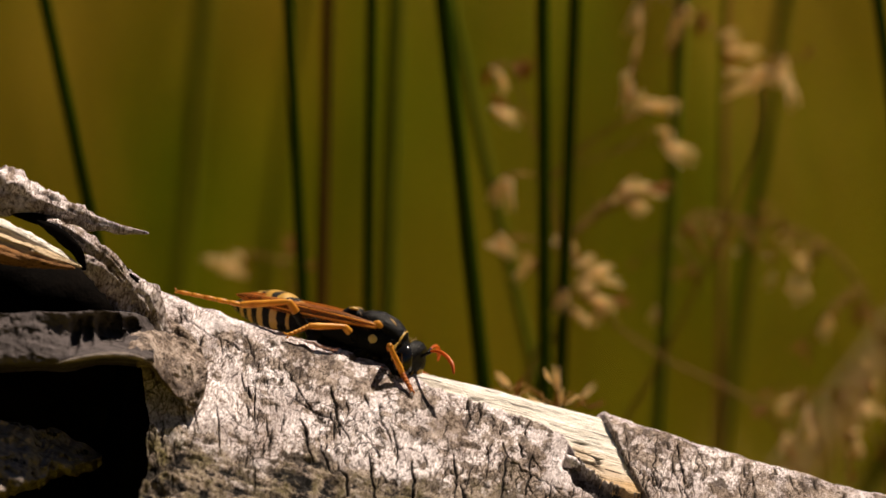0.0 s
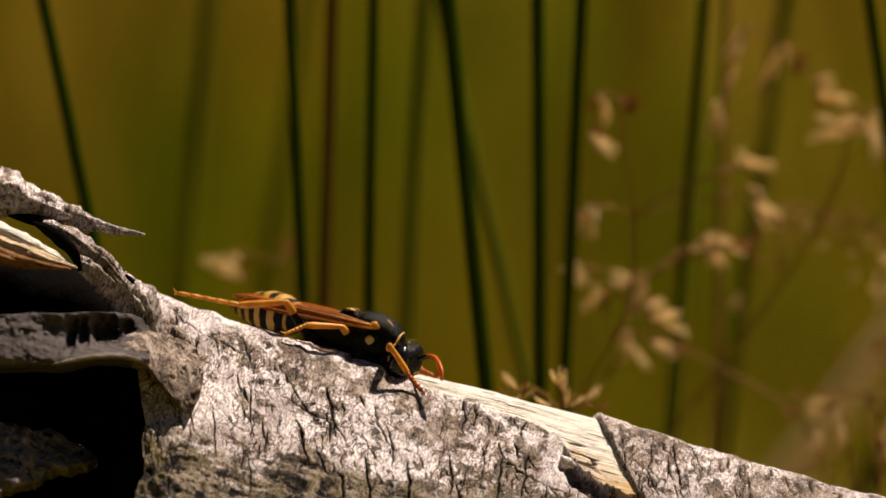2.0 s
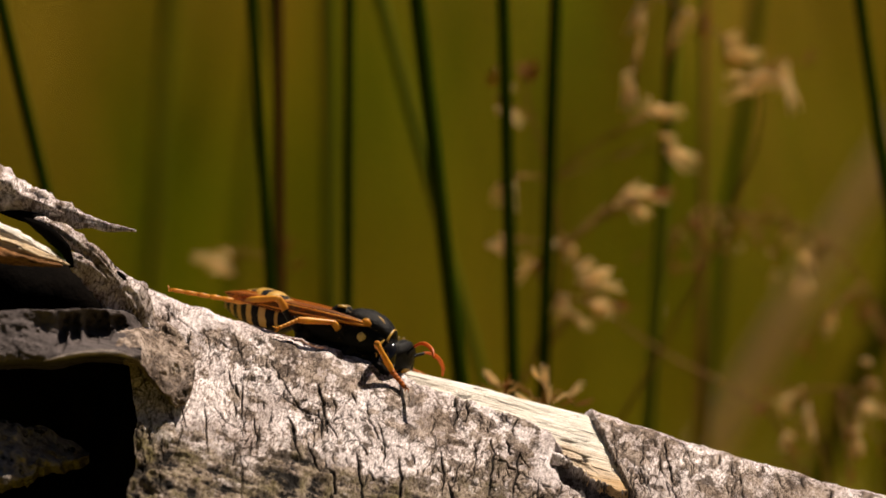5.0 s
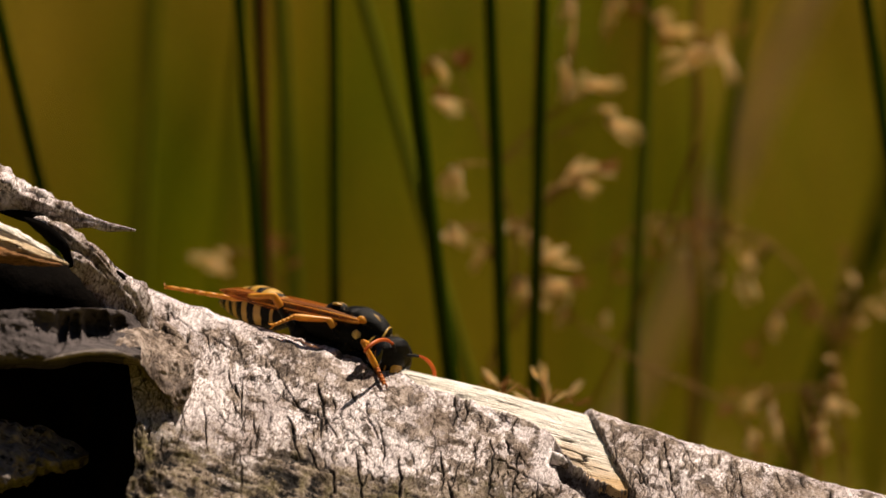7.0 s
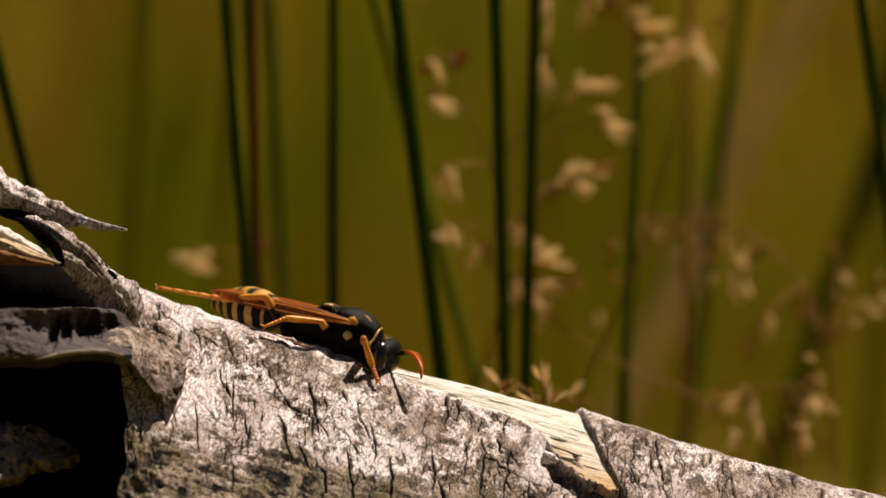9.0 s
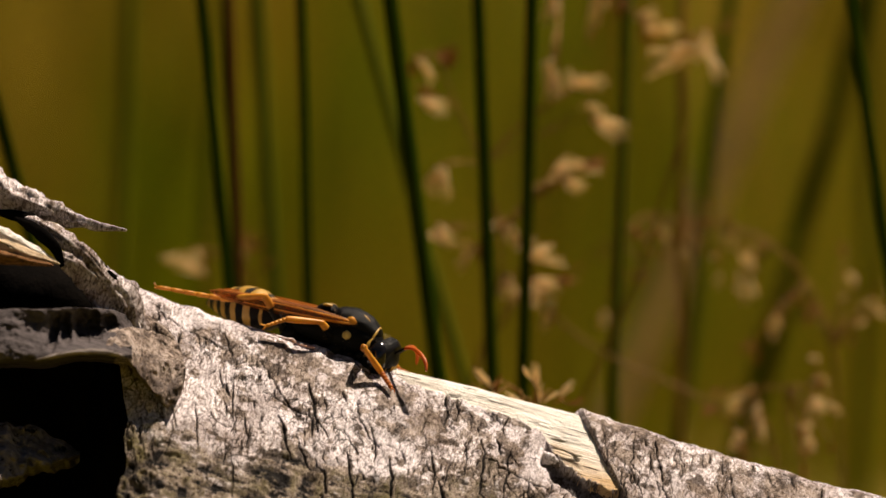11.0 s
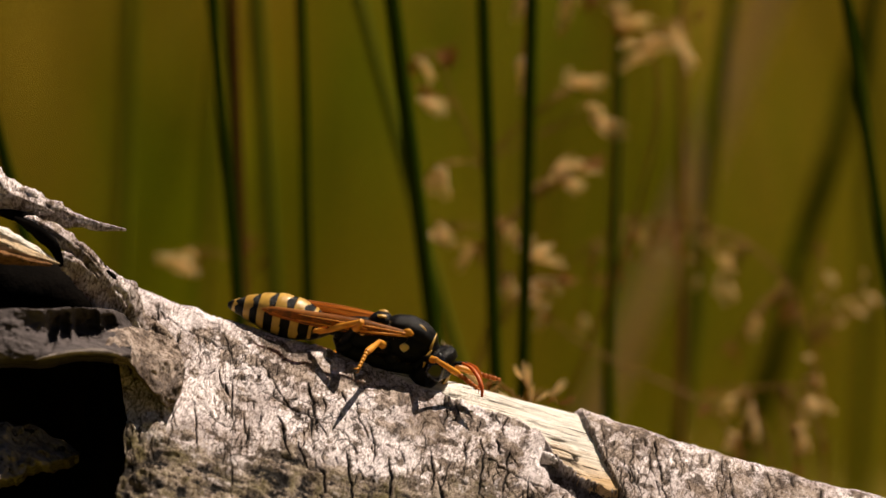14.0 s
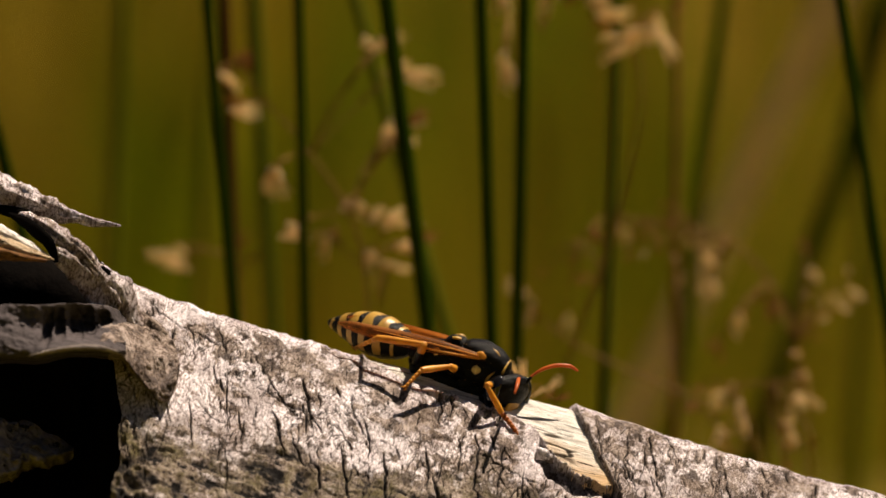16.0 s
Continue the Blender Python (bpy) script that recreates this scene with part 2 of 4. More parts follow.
        faces.append((c1, (n - 1) * sides + j, (n - 1) * sides + (j + 1) % sides))
    return verts, faces


def at_plan(a, b, y=0.0):
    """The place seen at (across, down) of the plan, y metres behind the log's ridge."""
    k = U * (D + y) / D
    return Vector(((a - 784) * k, y, (441 - b) * k))


# ---- ground, rising to a far bank ----
GROUND = -0.085


def make_ground():
    ys = np.concatenate([np.linspace(-3, 3, 61), np.geomspace(3.2, 400, 60)])
    ys = np.concatenate([-np.geomspace(400, 3.2, 30), ys])
    xs = np.concatenate([-np.geomspace(400, 1.3, 30), np.linspace(-1.2, 1.2, 41), np.geomspace(1.3, 400, 30)])
    X, Y = np.meshgrid(xs, ys, indexing="ij")
    far = np.clip((Y - 5) / 40, 0, 1)
    Z = GROUND + 9 * far * far * (3 - 2 * far) * (1 + 0.2 * field(X / 9, Y / 9, 3))
    near = np.clip((np.hypot(X, Y) - 0.35) / 0.6, 0, 1)
    Z += near * 0.02 * field(X / 0.3, Y / 0.3, 4)
    v = np.stack([X, Y, Z], -1).reshape(-1, 3)
    ob = new("ground", build("ground", v, sheet_faces(len(xs), len(ys)), SOIL))
    return tagged(ob, "rough olive and brown meadow ground rising to a bank", "ground", kind="structure")


make_ground()


def make_meadow():
    """Tall grass all round a small clearing, thickest beyond the log."""
    rng = random.Random(5)
    v, f = [], []
    for i in range(15000):
        if i < 8500:
            y = 2.0 + 3.3 * rng.random() ** 1.1
            x = rng.uniform(-1, 1) * (0.3 + 0.28 * y)
        else:
            r, w = 1.0 + 4.5 * rng.random() ** 0.8, rng.uniform(0, 2 * math.pi)
            x, y = r * math.cos(w), r * math.sin(w) - 0.2
        h, w = rng.uniform(0.18, 0.5), rng.uniform(0.0012, 0.0035)
        a, lean, g = rng.uniform(0, 3.14), rng.uniform(-0.3, 0.3), rng.uniform(-0.3, 0.3)
        o = len(v)
        for s, q in ((0, 1), (0.35, 0.9), (0.7, 0.6), (1, 0.08)):
            cx, cy, cz = x + lean * h * s * s, y + g * h * s * s, GROUND - 0.01 + h * s * (1 - 0.1 * s)
            v += [(cx - w * q * math.cos(a), cy - w * q * math.sin(a), cz), (cx + w * q * math.cos(a), cy + w * q * math.sin(a), cz)]
        f += [(o, o + 1, o + 3, o + 2), (o + 2, o + 3, o + 5, o + 4), (o + 4, o + 5, o + 7, o + 6)]
    ob = new("meadow_grass", build("meadow_grass", np.array(v), np.array(f), MEADOW))
    return tagged(ob, "dense tall olive green and brown meadow grass", "grass", kind="stuff")


make_meadow()

# ---- the log ----
R = 0.018
STEEP = 0.8         # the square of the front's slope
TILT = 15.9
LOG = thing("fallen_log", Matrix.Translation(at_plan(250, 505)) @ pose(0, 0, 0, 0, TILT, 0),
            "weathered fallen log with cracked silver bark, hollow at one end", "log")


def sag(u):
    return np.interp(u, [-600, 0, 180, 320, 440, 475, 520, 650, 830, 1400, 3700], [-20, 10, 18, 20, 22, 17, 15, 10, 8, 0, 0])


def section():
    """The log's cross-section from the ridge down its front to the bottom: a rounded roof over a round belly."""
    y = np.linspace(0, 0.0165, 120)
    pts = np.stack([y, 0.0012 - np.sqrt(STEEP * y * y + 0.0012 ** 2)], -1)
    p0, p1, p2, p3 = pts[-1], np.array((0.0235, -0.0208)), np.array((0.018, -0.036)), np.array((0.0, -0.036))
    t = np.linspace(0, 1, 120)[1:, None]
    pts = np.concatenate([pts, p0 * (1 - t) ** 3 + 3 * p1 * t * (1 - t) ** 2 + 3 * p2 * t * t * (1 - t) + p3 * t ** 3])
    run = np.concatenate([[0], np.cumsum(np.hypot(*np.diff(pts, axis=0).T))])
    way = np.gradient(pts, run, axis=0)
    way /= np.linalg.norm(way, axis=1)[:, None]
    way[0] = (1, 0)
    return pts, run / run[-1] * math.pi, way


SECTION, TURN, TANGENT = section()


def drop(th):
    """How far the surface lies under the ridge."""
    return -np.interp(np.abs(th), TURN, SECTION[:, 1])


def on_log(u, th, d):
    """A place in the log's own space: u along it, th the turn from its ridge towards the camera, d metres off the surface."""
    q, side = np.abs(th), np.where(np.mod(th + math.pi, 2 * math.pi) - math.pi >= 0, 1.0, -1.0)
    q = np.abs(np.mod(th + math.pi, 2 * math.pi) - math.pi)
    y, z = np.interp(q, TURN, SECTION[:, 0]), np.interp(q, TURN, SECTION[:, 1])
    ny, nz = -np.interp(q, TURN, TANGENT[:, 1]), np.interp(q, TURN, TANGENT[:, 0])
    return np.stack([u * U, -side * (y + d * ny), z + d * nz - sag(u) * U], -1)


def crack_field(Ug, V):
    """Depth of the cracks, 0 to 1, over the unrolled bark."""
    out = np.zeros(Ug.shape)
    u0, du, v0, dv = Ug[0, 0], Ug[1, 0] - Ug[0, 0], V[0, 0], V[0, 1] - V[0, 0]

    def stroke(points, width):
        nonlocal out
        k = len(points) - 1
        for i in range(k):
            (a, b), (c, d) = points[i], points[i + 1]
            w = width * (0.4 + 0.7 * math.sin(math.pi * (i + 0.5) / k)) * (0.7 + 0.7 * lattice(np.array(i * 7 + int(a)), np.array(int(b)), 5))
            i0, i1 = int((min(a, c) - 3 * w - u0) / du), int((max(a, c) + 3 * w - u0) / du) + 2
            j0, j1 = int((min(b, d) - 3 * w - v0) / dv), int((max(b, d) + 3 * w - v0) / dv) + 2
            i0, j0 = max(i0, 0), max(j0, 0)
            if i1 <= i0 or j1 <= j0 or i0 >= out.shape[0] or j0 >= out.shape[1]:
                continue
            x, y = Ug[i0:i1, j0:j1], V[i0:i1, j0:j1]
            L = max((c - a) ** 2 + (d - b) ** 2, 1e-6)
            s = np.clip(((x - a) * (c - a) + (y - b) * (d - b)) / L, 0, 1)
            dist = np.hypot(x - a - s * (c - a), y - b - s * (d - b))
            out[i0:i1, j0:j1] = np.maximum(out[i0:i1, j0:j1], np.clip(1.3 - dist / w, 0, 1))

    rng = random.Random(11)

    def wander(u, v, ang, length, width, wild=0.5):
        """A kinked split, now and then forking."""
        pts, gone = [(u, v)], 0.0
        while gone < length:
            step = rng.uniform(4, 14)
            kick = rng.gauss(0, 0.3 * wild) + (rng.choice((-0.9, 0.9)) if rng.random() < 0.1 * wild else 0)
            u, v, gone = u + math.cos(ang + kick) * step, v + math.sin(ang + kick) * step, gone + step
            pts.append((u, v))
            if length > 45 and rng.random() < 0.04:
                wander(u, v, ang + rng.choice((-0.6, 0.6)), length * rng.uniform(0.15, 0.35), width * 0.7, wild)
        stroke(pts, width)

    # long splits: start along and down the log, heading in degrees, length, width
    for u, v, ang, length, width in ((337, 160, 68, 75, 3.4), (372, 84, 66, 95, 3.4), (300, 126, 5, 100, 3.2), (120, 52, 14, 90, 2.2),
                                     (118, 60, 95, 62, 3.0), (232, 120, 78, 95, 2.0), (470, 185, 72, 130, 2.6), (545, 185, 74, 130, 3.2),
                                     (420, 215, 70, 85, 2.6), (640, 190, 76, 120, 3.2), (690, 110, 80, 130, 2.6), (612, 150, 80, 80, 2.2),
                                     (745, 120, 85, 90, 2.6), (700, 140, 8, 110, 2.2), (385, 130, 80, 60, 2.5), (60, 30, 30, 70, 2.2),
                                     (155, 180, 76, 90, 2.0), (575, 240, 85, 90, 2.6), (790, 150, 80, 120, 2.6)):
        wander(u, v * 1.4, math.radians(ang), length * 1.3, width * 0.7, 0.6)
    # the many short ones, across the log, in loose clusters
    for i in range(145):
        cu, cv = rng.uniform(-40, 1560), rng.uniform(20, 680)
        lone = rng.random() < 0.3
        for j in range(1 if lone else rng.randint(2, 5)):
            u, v = cu + rng.gauss(0, 26), cv + rng.gauss(0, 34)
            flake = u > 833 + 0.7 * v
            ang = math.radians(rng.gauss(78, 6 if flake else 12))
            if rng.random() < 0.07 and not flake:
                ang = math.radians(rng.gauss(5, 12))
            length = rng.uniform(16, 60) if rng.random() < 0.65 else rng.uniform(60, 150)
            if u < 430 and v < 300 and rng.random() < 0.5:
                continue
            wander(u, v, ang, length, rng.uniform(0.75, 1.5), 0.85)
    # flurries of very short ones
    for i in range(48):
        cu, cv, kind = rng.uniform(-20, 1400), rng.uniform(10, 600), rng.gauss(80, 12)
        for j in range(rng.randint(4, 9)):
            wander(cu + rng.gauss(0, 30), cv + rng.gauss(0, 30), math.radians(kind + rng.gauss(0, 12)), rng.uniform(4, 20), rng.uniform(0.75, 1.1), 0.9)
    # close-set splits on the loose plate
    for i in range(62):
        u = 850 + i * 11.5 + rng.uniform(-9, 9)
        wander(u, rng.uniform(0, 200), math.radians(rng.gauss(73, 5)), rng.uniform(20, 80), rng.uniform(0.7, 1.2), 0.85)
    return out


def spread(a, k):
    """The mean over a window of 2k + 1 cells each way."""
    for axis in (0, 1):
        c = np.cumsum(np.pad(a, [(k + 1, k) if q == axis else (0, 0) for q in (0, 1)], mode="edge"), axis=axis)
        a = (np.take(c, range(2 * k + 1, c.shape[axis]), axis) - np.take(c, range(0, c.shape[axis] - 2 * k - 1), axis)) / (2 * k + 1)
    return a


def bare_line(u, arc):
    """How far down the bare wood reaches."""
    return np.interp(u, [-900, 452, 462, 475, 540, 670, 757, 791, 815, 834, 870, 892, 950, 1500], [-400, -400, -10, 20, 30, 44, 51, 57, 74, 92, 106, 114, 110, 110]) + 7 * field(u / 16, arc / 40, 29, 3)


def bark_height(u, th, arc, cracks):
    """How far the bark stands over the wood, in plan units, and its stains, crack darks and pocket shade."""
    v = drop(th) / U * np.sign(th) + sag(u)
    halo = np.clip(spread(cracks, 4) * 3, 0, 1)
    n1 = field(u / 90, arc / 90, 21, 4)
    n2 = field(u / 22, arc / 22, 22, 5, 0.65)
    n3 = field(u / 6, arc / 8, 31, 3, 0.6)
    h = 9 + 3.5 * n1 + 2.6 * n2 + 1.1 * n3
    plates = field(u / 34 + 0.8 * n1, arc / 60, 23, 2)
    h += 2.2 * np.tanh(plates * 6)
    # lumpy, furrowed lower side near the broken end
    low = np.clip((v - 262 + 0.15 * u + 60 * n1) / 50, 0, 1) * np.clip((960 - u) / 150, 0, 1)
    fur = field(u / 95, arc / 17, 24, 4, 0.6)
    h += low * (6 * fur + 5 * field(u / 30, arc / 20, 33, 5, 0.65) - 3)
    hole = low * np.clip((-0.6 * fur - 0.7 * n2 - 0.06) * 7, 0, 1)
    lump = np.clip((v - 190) / 80, 0, 1) * np.clip((230 - u) / 120, 0, 1)
    cells = field(u / 24, arc / 24, 25, 2)
    h += lump * 11 * np.tanh(cells * 3)
    hole = np.maximum(hole, lump * np.clip((-cells - 0.2) * 5, 0, 1))
    # the loose plate, lifted at its edge, with a ragged upper rim
    edge = 833 + 0.98 * (v + 6) + 4 * field(arc / 30, 0 * u, 26, 3) + n2
    on = np.clip((u - edge) / 3.0, 0, 1)
    curl = np.exp(-np.clip(u - edge, 0, None) / 45)
    rim = np.clip((th * R / U + 70 + 70 * field(u / 80, 0 * u, 27, 3)) / 6, 0, 1)
    h = h * (1 - 0.5 * on) + on * rim * (2 + 3 * curl + 9 * curl * np.clip((45 - v) / 40, 0, 1) + 8 * field(u / 130, 0 * arc, 28, 3))
    # bare wood along the ridge
    vb = bare_line(u, arc)
    bare = np.clip((vb - v) / 4.0, 0, 1) * (1 - on * rim) * (u > 440)
    lip = np.clip((vb - v + 18) / 18, 0, 1) * (1 - bare)
    h = h + 2.5 * lip * (u > 440) * (1 - on)
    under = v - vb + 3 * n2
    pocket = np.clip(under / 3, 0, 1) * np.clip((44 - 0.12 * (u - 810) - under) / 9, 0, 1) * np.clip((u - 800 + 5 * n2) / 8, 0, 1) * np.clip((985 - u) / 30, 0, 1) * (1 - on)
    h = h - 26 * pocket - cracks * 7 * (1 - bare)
    thin = np.clip((u - 462) / 10, 0, 1) * np.clip((640 - u) / 80, 0, 1) * np.clip((75 - v) / 40, 0, 1)
    h = h * (1 - 0.75 * thin)
    h = h * (1 - bare) - 22 * bare
    stain = np.clip(0.9 * field(u / 40, arc / 26, 30, 4, 0.65) + 0.25 * n2 - 0.12, 0, 1) * 1.5
    band = 1.35 * np.exp(-((v - 54 - 0.02 * u) / 26) ** 2) * np.clip((u - 150) / 120, 0, 1) * np.clip((560 - u) / 60, 0, 1)
    stain = np.clip(stain + 0.75 * band * np.clip(0.55 + 1.4 * n2, 0, 1) + 0.36 * on * np.clip(0.7 + n1, 0, 1), 0, 0.85)
    stain = np.clip(stain + 0.5 * np.exp(-((v - 95) / 55) ** 2) * np.clip((u - 470) / 60, 0, 1) * np.clip((830 - u) / 60, 0, 1) * np.clip(0.6 + 1.5 * n2, 0, 1), 0, 0.85)
    stain = np.clip(stain + 0.22 * np.clip((v - 130) / 90, 0, 1) * np.clip((u - 250) / 100, 0, 1) * np.clip(0.6 + 1.5 * n1, 0, 1), 0, 0.85)
    stain = np.clip(stain + 0.45 * halo * (0.4 + 0.6 * np.clip(0.5 + n2 * 1.5, 0, 1)), 0, 0.85)
    stain = np.clip(stain + 0.28 * low + 0.6 * low * np.clip(0.4 - 1.6 * fur, 0, 1) + 0.25 * lump, 0, 0.88)
    moss = np.clip(np.maximum(lump, 0.6 * low) * (0.5 + 1.3 * n2), 0, 0.85)
    # dark cracks and holes, plus the pocket's shadow put into the colour
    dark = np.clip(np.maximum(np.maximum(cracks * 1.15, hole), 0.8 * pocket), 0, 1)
    return h, stain, moss, dark, on * rim


def broken(u, th):
    """Where a place of the log's end goes when the log breaks off aslant."""
    cut = np.interp(th, [-3.2, 0, 0.3, 0.73, 1.0, 1.4, 1.9, 2.4, 3.2], [0, 4, 40, 110, 138, 150, 140, 70, 0])
    cut = cut + 9 * field(th * 9, 0 * u, 61, 4)
    return u + cut * np.clip(1 - (u + 30) / 330, 0, 1)


def make_bark(name, us, ths, fine, label):
    Ug, Th = np.meshgrid(us, ths, indexing="ij")
    arc = Th * R / U
    flat = Ug
    Ug = broken(Ug, Th)
    cracks = crack_field(flat, arc) if fine else np.zeros(Ug.shape)
    h, stain, moss, dark, plate = bark_height(Ug, Th, arc, cracks)
    verts, faces = on_log(Ug, Th, h * U).reshape(-1, 3), grid_faces(len(us), len(ths))
    loose = (plate.ravel()[faces] > 0.02).all(axis=1) if fine else np.zeros(len(faces), bool)
    for key, f, text in ((name, faces[~loose], label), ("bark_plate", faces[loose], "loose grey-brown bark plate with close cracks")):
        if not len(f):
            continue
        used, index = np.unique(f, return_inverse=True)
        me = build(key, verts[used], index.reshape(-1, 4), BARK)
        for tag, val in (("stain", stain), ("moss", moss), ("crack_and_shade", dark)):
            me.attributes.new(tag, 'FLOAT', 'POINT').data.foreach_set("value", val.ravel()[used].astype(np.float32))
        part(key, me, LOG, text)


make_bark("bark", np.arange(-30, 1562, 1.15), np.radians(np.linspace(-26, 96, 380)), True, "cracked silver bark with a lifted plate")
make_bark("bark", np.arange(-30, 1562, 12), np.radians(np.linspace(96, 334, 120)), False, "rough grey bark of the underside")
make_bark("bark", np.arange(1560, 3820, 12), np.radians(np.linspace(-180, 180, 150)), False, "rough grey bark of the thin end")


def make_core():
    us, ths = np.arange(-26, 3840, 8), np.radians(np.linspace(-180, 180, 181))[:-1]
    Ug, Th = np.meshgrid(us, ths, indexing="ij")
    h = -24 + 1.6 * field(Ug / 160, Th * R / U / 5, 41, 4, 0.6) + 1.2 * field(Ug / 60, Th * R / U / 20, 42, 3)
    v = list(map(tuple, on_log(broken(Ug, Th), Th, h * U).reshape(-1, 3)))
    f, n = sheet_faces(len(us), len(ths), True), len(ths)
    v += [(us[0] * U + 0.004, 0, -R), (us[-1] * U, 0, -R)]
    for j in range(n):
        f.append((len(v) - 2, (j + 1) % n, j))
        f.append((len(v) - 1, (len(us) - 1) * n + j, (len(us) - 1) * n + (j + 1) % n))
    me = build("heartwood", v, f, [BROWN_WOOD, ROTTEN_SHADE])
    # faces by the break take the near-black that stands in for shade
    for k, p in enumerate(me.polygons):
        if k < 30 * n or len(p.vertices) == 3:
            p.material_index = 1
    part("heartwood", me, LOG, "dark damp wood under the bark, shaded black at the break")


make_core()


def make_bare_wood():
    """The fibrous strip along the ridge where the bark is gone."""
    us, ths = np.arange(430, 1010, 2.0), np.radians(np.linspace(-16, 52, 420))
    Ug, Th = np.meshgrid(us, ths, indexing="ij")
    arc = Th * R / U
    fib = field(Ug / 120, arc / 7, 81, 4, 0.65)
    wide = field(Ug / 90, arc / 22, 82, 3)
    slit = np.clip((field(Ug / 60, arc / 6, 83, 3) - 0.56) * 8, 0, 1)
    line = np.clip(1 - np.abs(field(Ug / 240, arc / 26, 84, 3)) / 0.05, 0, 1) * np.clip(field(Ug / 70, arc / 60, 85, 2) * 5 + 0.8, 0, 1)
    slit = np.maximum(slit, line)
    h = 2.5 + 2.2 * fib + 2.5 * wide - 6 * slit
    v = drop(Th) / U * np.sign(Th) + sag(Ug)
    h = h - 34 * np.clip((v - bare_line(Ug, arc)) / 6, 0, 1)
    h = h - 34 * np.clip((Ug - 833 - 0.98 * (v + 6) - 8) / 10, 0, 1)
    me = build("bare_wood", on_log(Ug, Th, h * U).reshape(-1, 3), grid_faces(len(us), len(ths)), PALE_WOOD)
    dark = np.clip(slit + 0.5 * np.clip((-fib - 0.42) * 4, 0, 1), 0, 1)
    me.attributes.new("crack_and_shade", 'FLOAT', 'POINT').data.foreach_set("value", dark.ravel().astype(np.float32))
    tan = np.clip((v - 55) / 45 + 0.5 * wide, 0, 1) * np.clip((Ug - 760) / 60, 0, 1)
    me.attributes.new("tan", 'FLOAT', 'POINT').data.foreach_set("value", tan.ravel().astype(np.float32))
    part("bare_wood", me, LOG, "bleached fibrous wood laid bare along the ridge")


make_bare_wood()


def log_space(a, b, y):
    """From the plan to the log's own space."""
    return LOG.matrix_basis.inverted() @ at_plan(a, b, y)


def splinter(name, pts, radii, mat, label, rough=0.25, seed=1, sides=18, per=6, freq=0.06, fibre=0.3):
    """A torn piece of wood along places (across, down, depth in mm); radii in plan units, in the picture's plane and in depth."""
    path = [log_space(a, b, y / 1000) for a, b, y in pts]
    v, f = loft(path, [(r * U, q * U) for r, q in radii], sides, rough, seed, up=(0, 1, 0), per=per, freq=freq, fibre=fibre)
    me = build(name, v, f, mat)
    co = np.array([tuple(q) for q in v]) / U
    n = field((co[:, 0] + 0.4 * co[:, 1]) / 16, (co[:, 2] - 0.6 * co[:, 1]) / 12, seed, 4, 0.65)
    me.attributes.new("stain", 'FLOAT', 'POINT').data.foreach_set("value", np.clip(0.1 + 1.1 * n, 0, 0.85).astype(np.float32))
    return part(name, me, LOG, label)


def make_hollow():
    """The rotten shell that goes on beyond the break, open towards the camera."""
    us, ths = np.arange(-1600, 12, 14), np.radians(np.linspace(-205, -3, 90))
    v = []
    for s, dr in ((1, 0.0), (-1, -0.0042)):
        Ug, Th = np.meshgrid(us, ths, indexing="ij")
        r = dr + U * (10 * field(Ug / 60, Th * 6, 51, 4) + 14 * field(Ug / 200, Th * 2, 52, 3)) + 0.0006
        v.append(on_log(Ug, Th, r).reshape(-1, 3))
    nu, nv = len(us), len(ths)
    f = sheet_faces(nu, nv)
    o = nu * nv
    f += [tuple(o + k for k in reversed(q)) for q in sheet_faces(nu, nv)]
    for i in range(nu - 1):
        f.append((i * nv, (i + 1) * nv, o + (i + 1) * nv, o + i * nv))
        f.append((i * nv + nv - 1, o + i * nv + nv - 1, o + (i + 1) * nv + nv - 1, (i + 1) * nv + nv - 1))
    # the shell's darkness is painted, sun reaching it stays black
    part("hollow_shell", build("hollow_shell", np.concatenate(v), f, ROTTEN_SHADE), LOG, "rotten hollow of the broken end, its shade coloured black")


make_hollow()
# wood of the broken end, piece by piece
splinter("torn_rim", [(-260, 268, -8), (-60, 374, -9), (23, 411, -9.5), (64, 431, -9.5), (104, 451, -9.5), (138, 468, -9)], [(17, 40), (14, 36), (12, 30), (11, 26), (8, 18), (2, 5)], PALE_WOOD, "bleached fibrous upper edge of the hollow", 0.35, 3, 40, 14, 0.11, 0.3)
splinter("torn_rim", [(-260, 298, -10), (-60, 400, -11), (23, 434, -11.5), (64, 447, -11.5), (104, 460, -11.5), (142, 472, -10)], [(16, 34), (14, 30), (12, 26), (10, 22), (7, 14), (2, 5)], TAN_WOOD, "torn tan rim of the hollow", 0.35, 4, 40, 14, 0.11, 0.3)
splinter("torn_rim", [(-260, 328, -11), (-60, 428, -12), (23, 457, -12.5), (64, 465, -12.5), (104, 471, -12.3), (130, 475, -11)], [(18, 30), (15, 26), (12, 22), (9, 18), (5, 10), (2, 4)], BROWN_WOOD, "damp brown lower edge of the hollow's rim", 0.4, 5, 36, 12, 0.12, 0.35)
splinter("lifted_splinter", [(-160, 290, -2), (-60, 318, -2), (20, 342, -2), (90, 366, -2.5), (150, 388, -3), (205, 404, -3.5), (263, 413, -4)],
         [(40, 60), (38, 56), (34, 50), (24, 40), (15, 26), (8, 13), (1.5, 2)], BARK, "pointed grey splinter lifted off the log", 0.5, 7, 44, 16, 0.16, 0.35)
splinter("bent_strip", [(84, 394, -5), (105, 400, -5.5), (128, 412, -6.5), (160, 436, -7.5), (196, 470, -7.5), (228, 508, -7), (256, 545, -6.5), (290, 640, -6)],
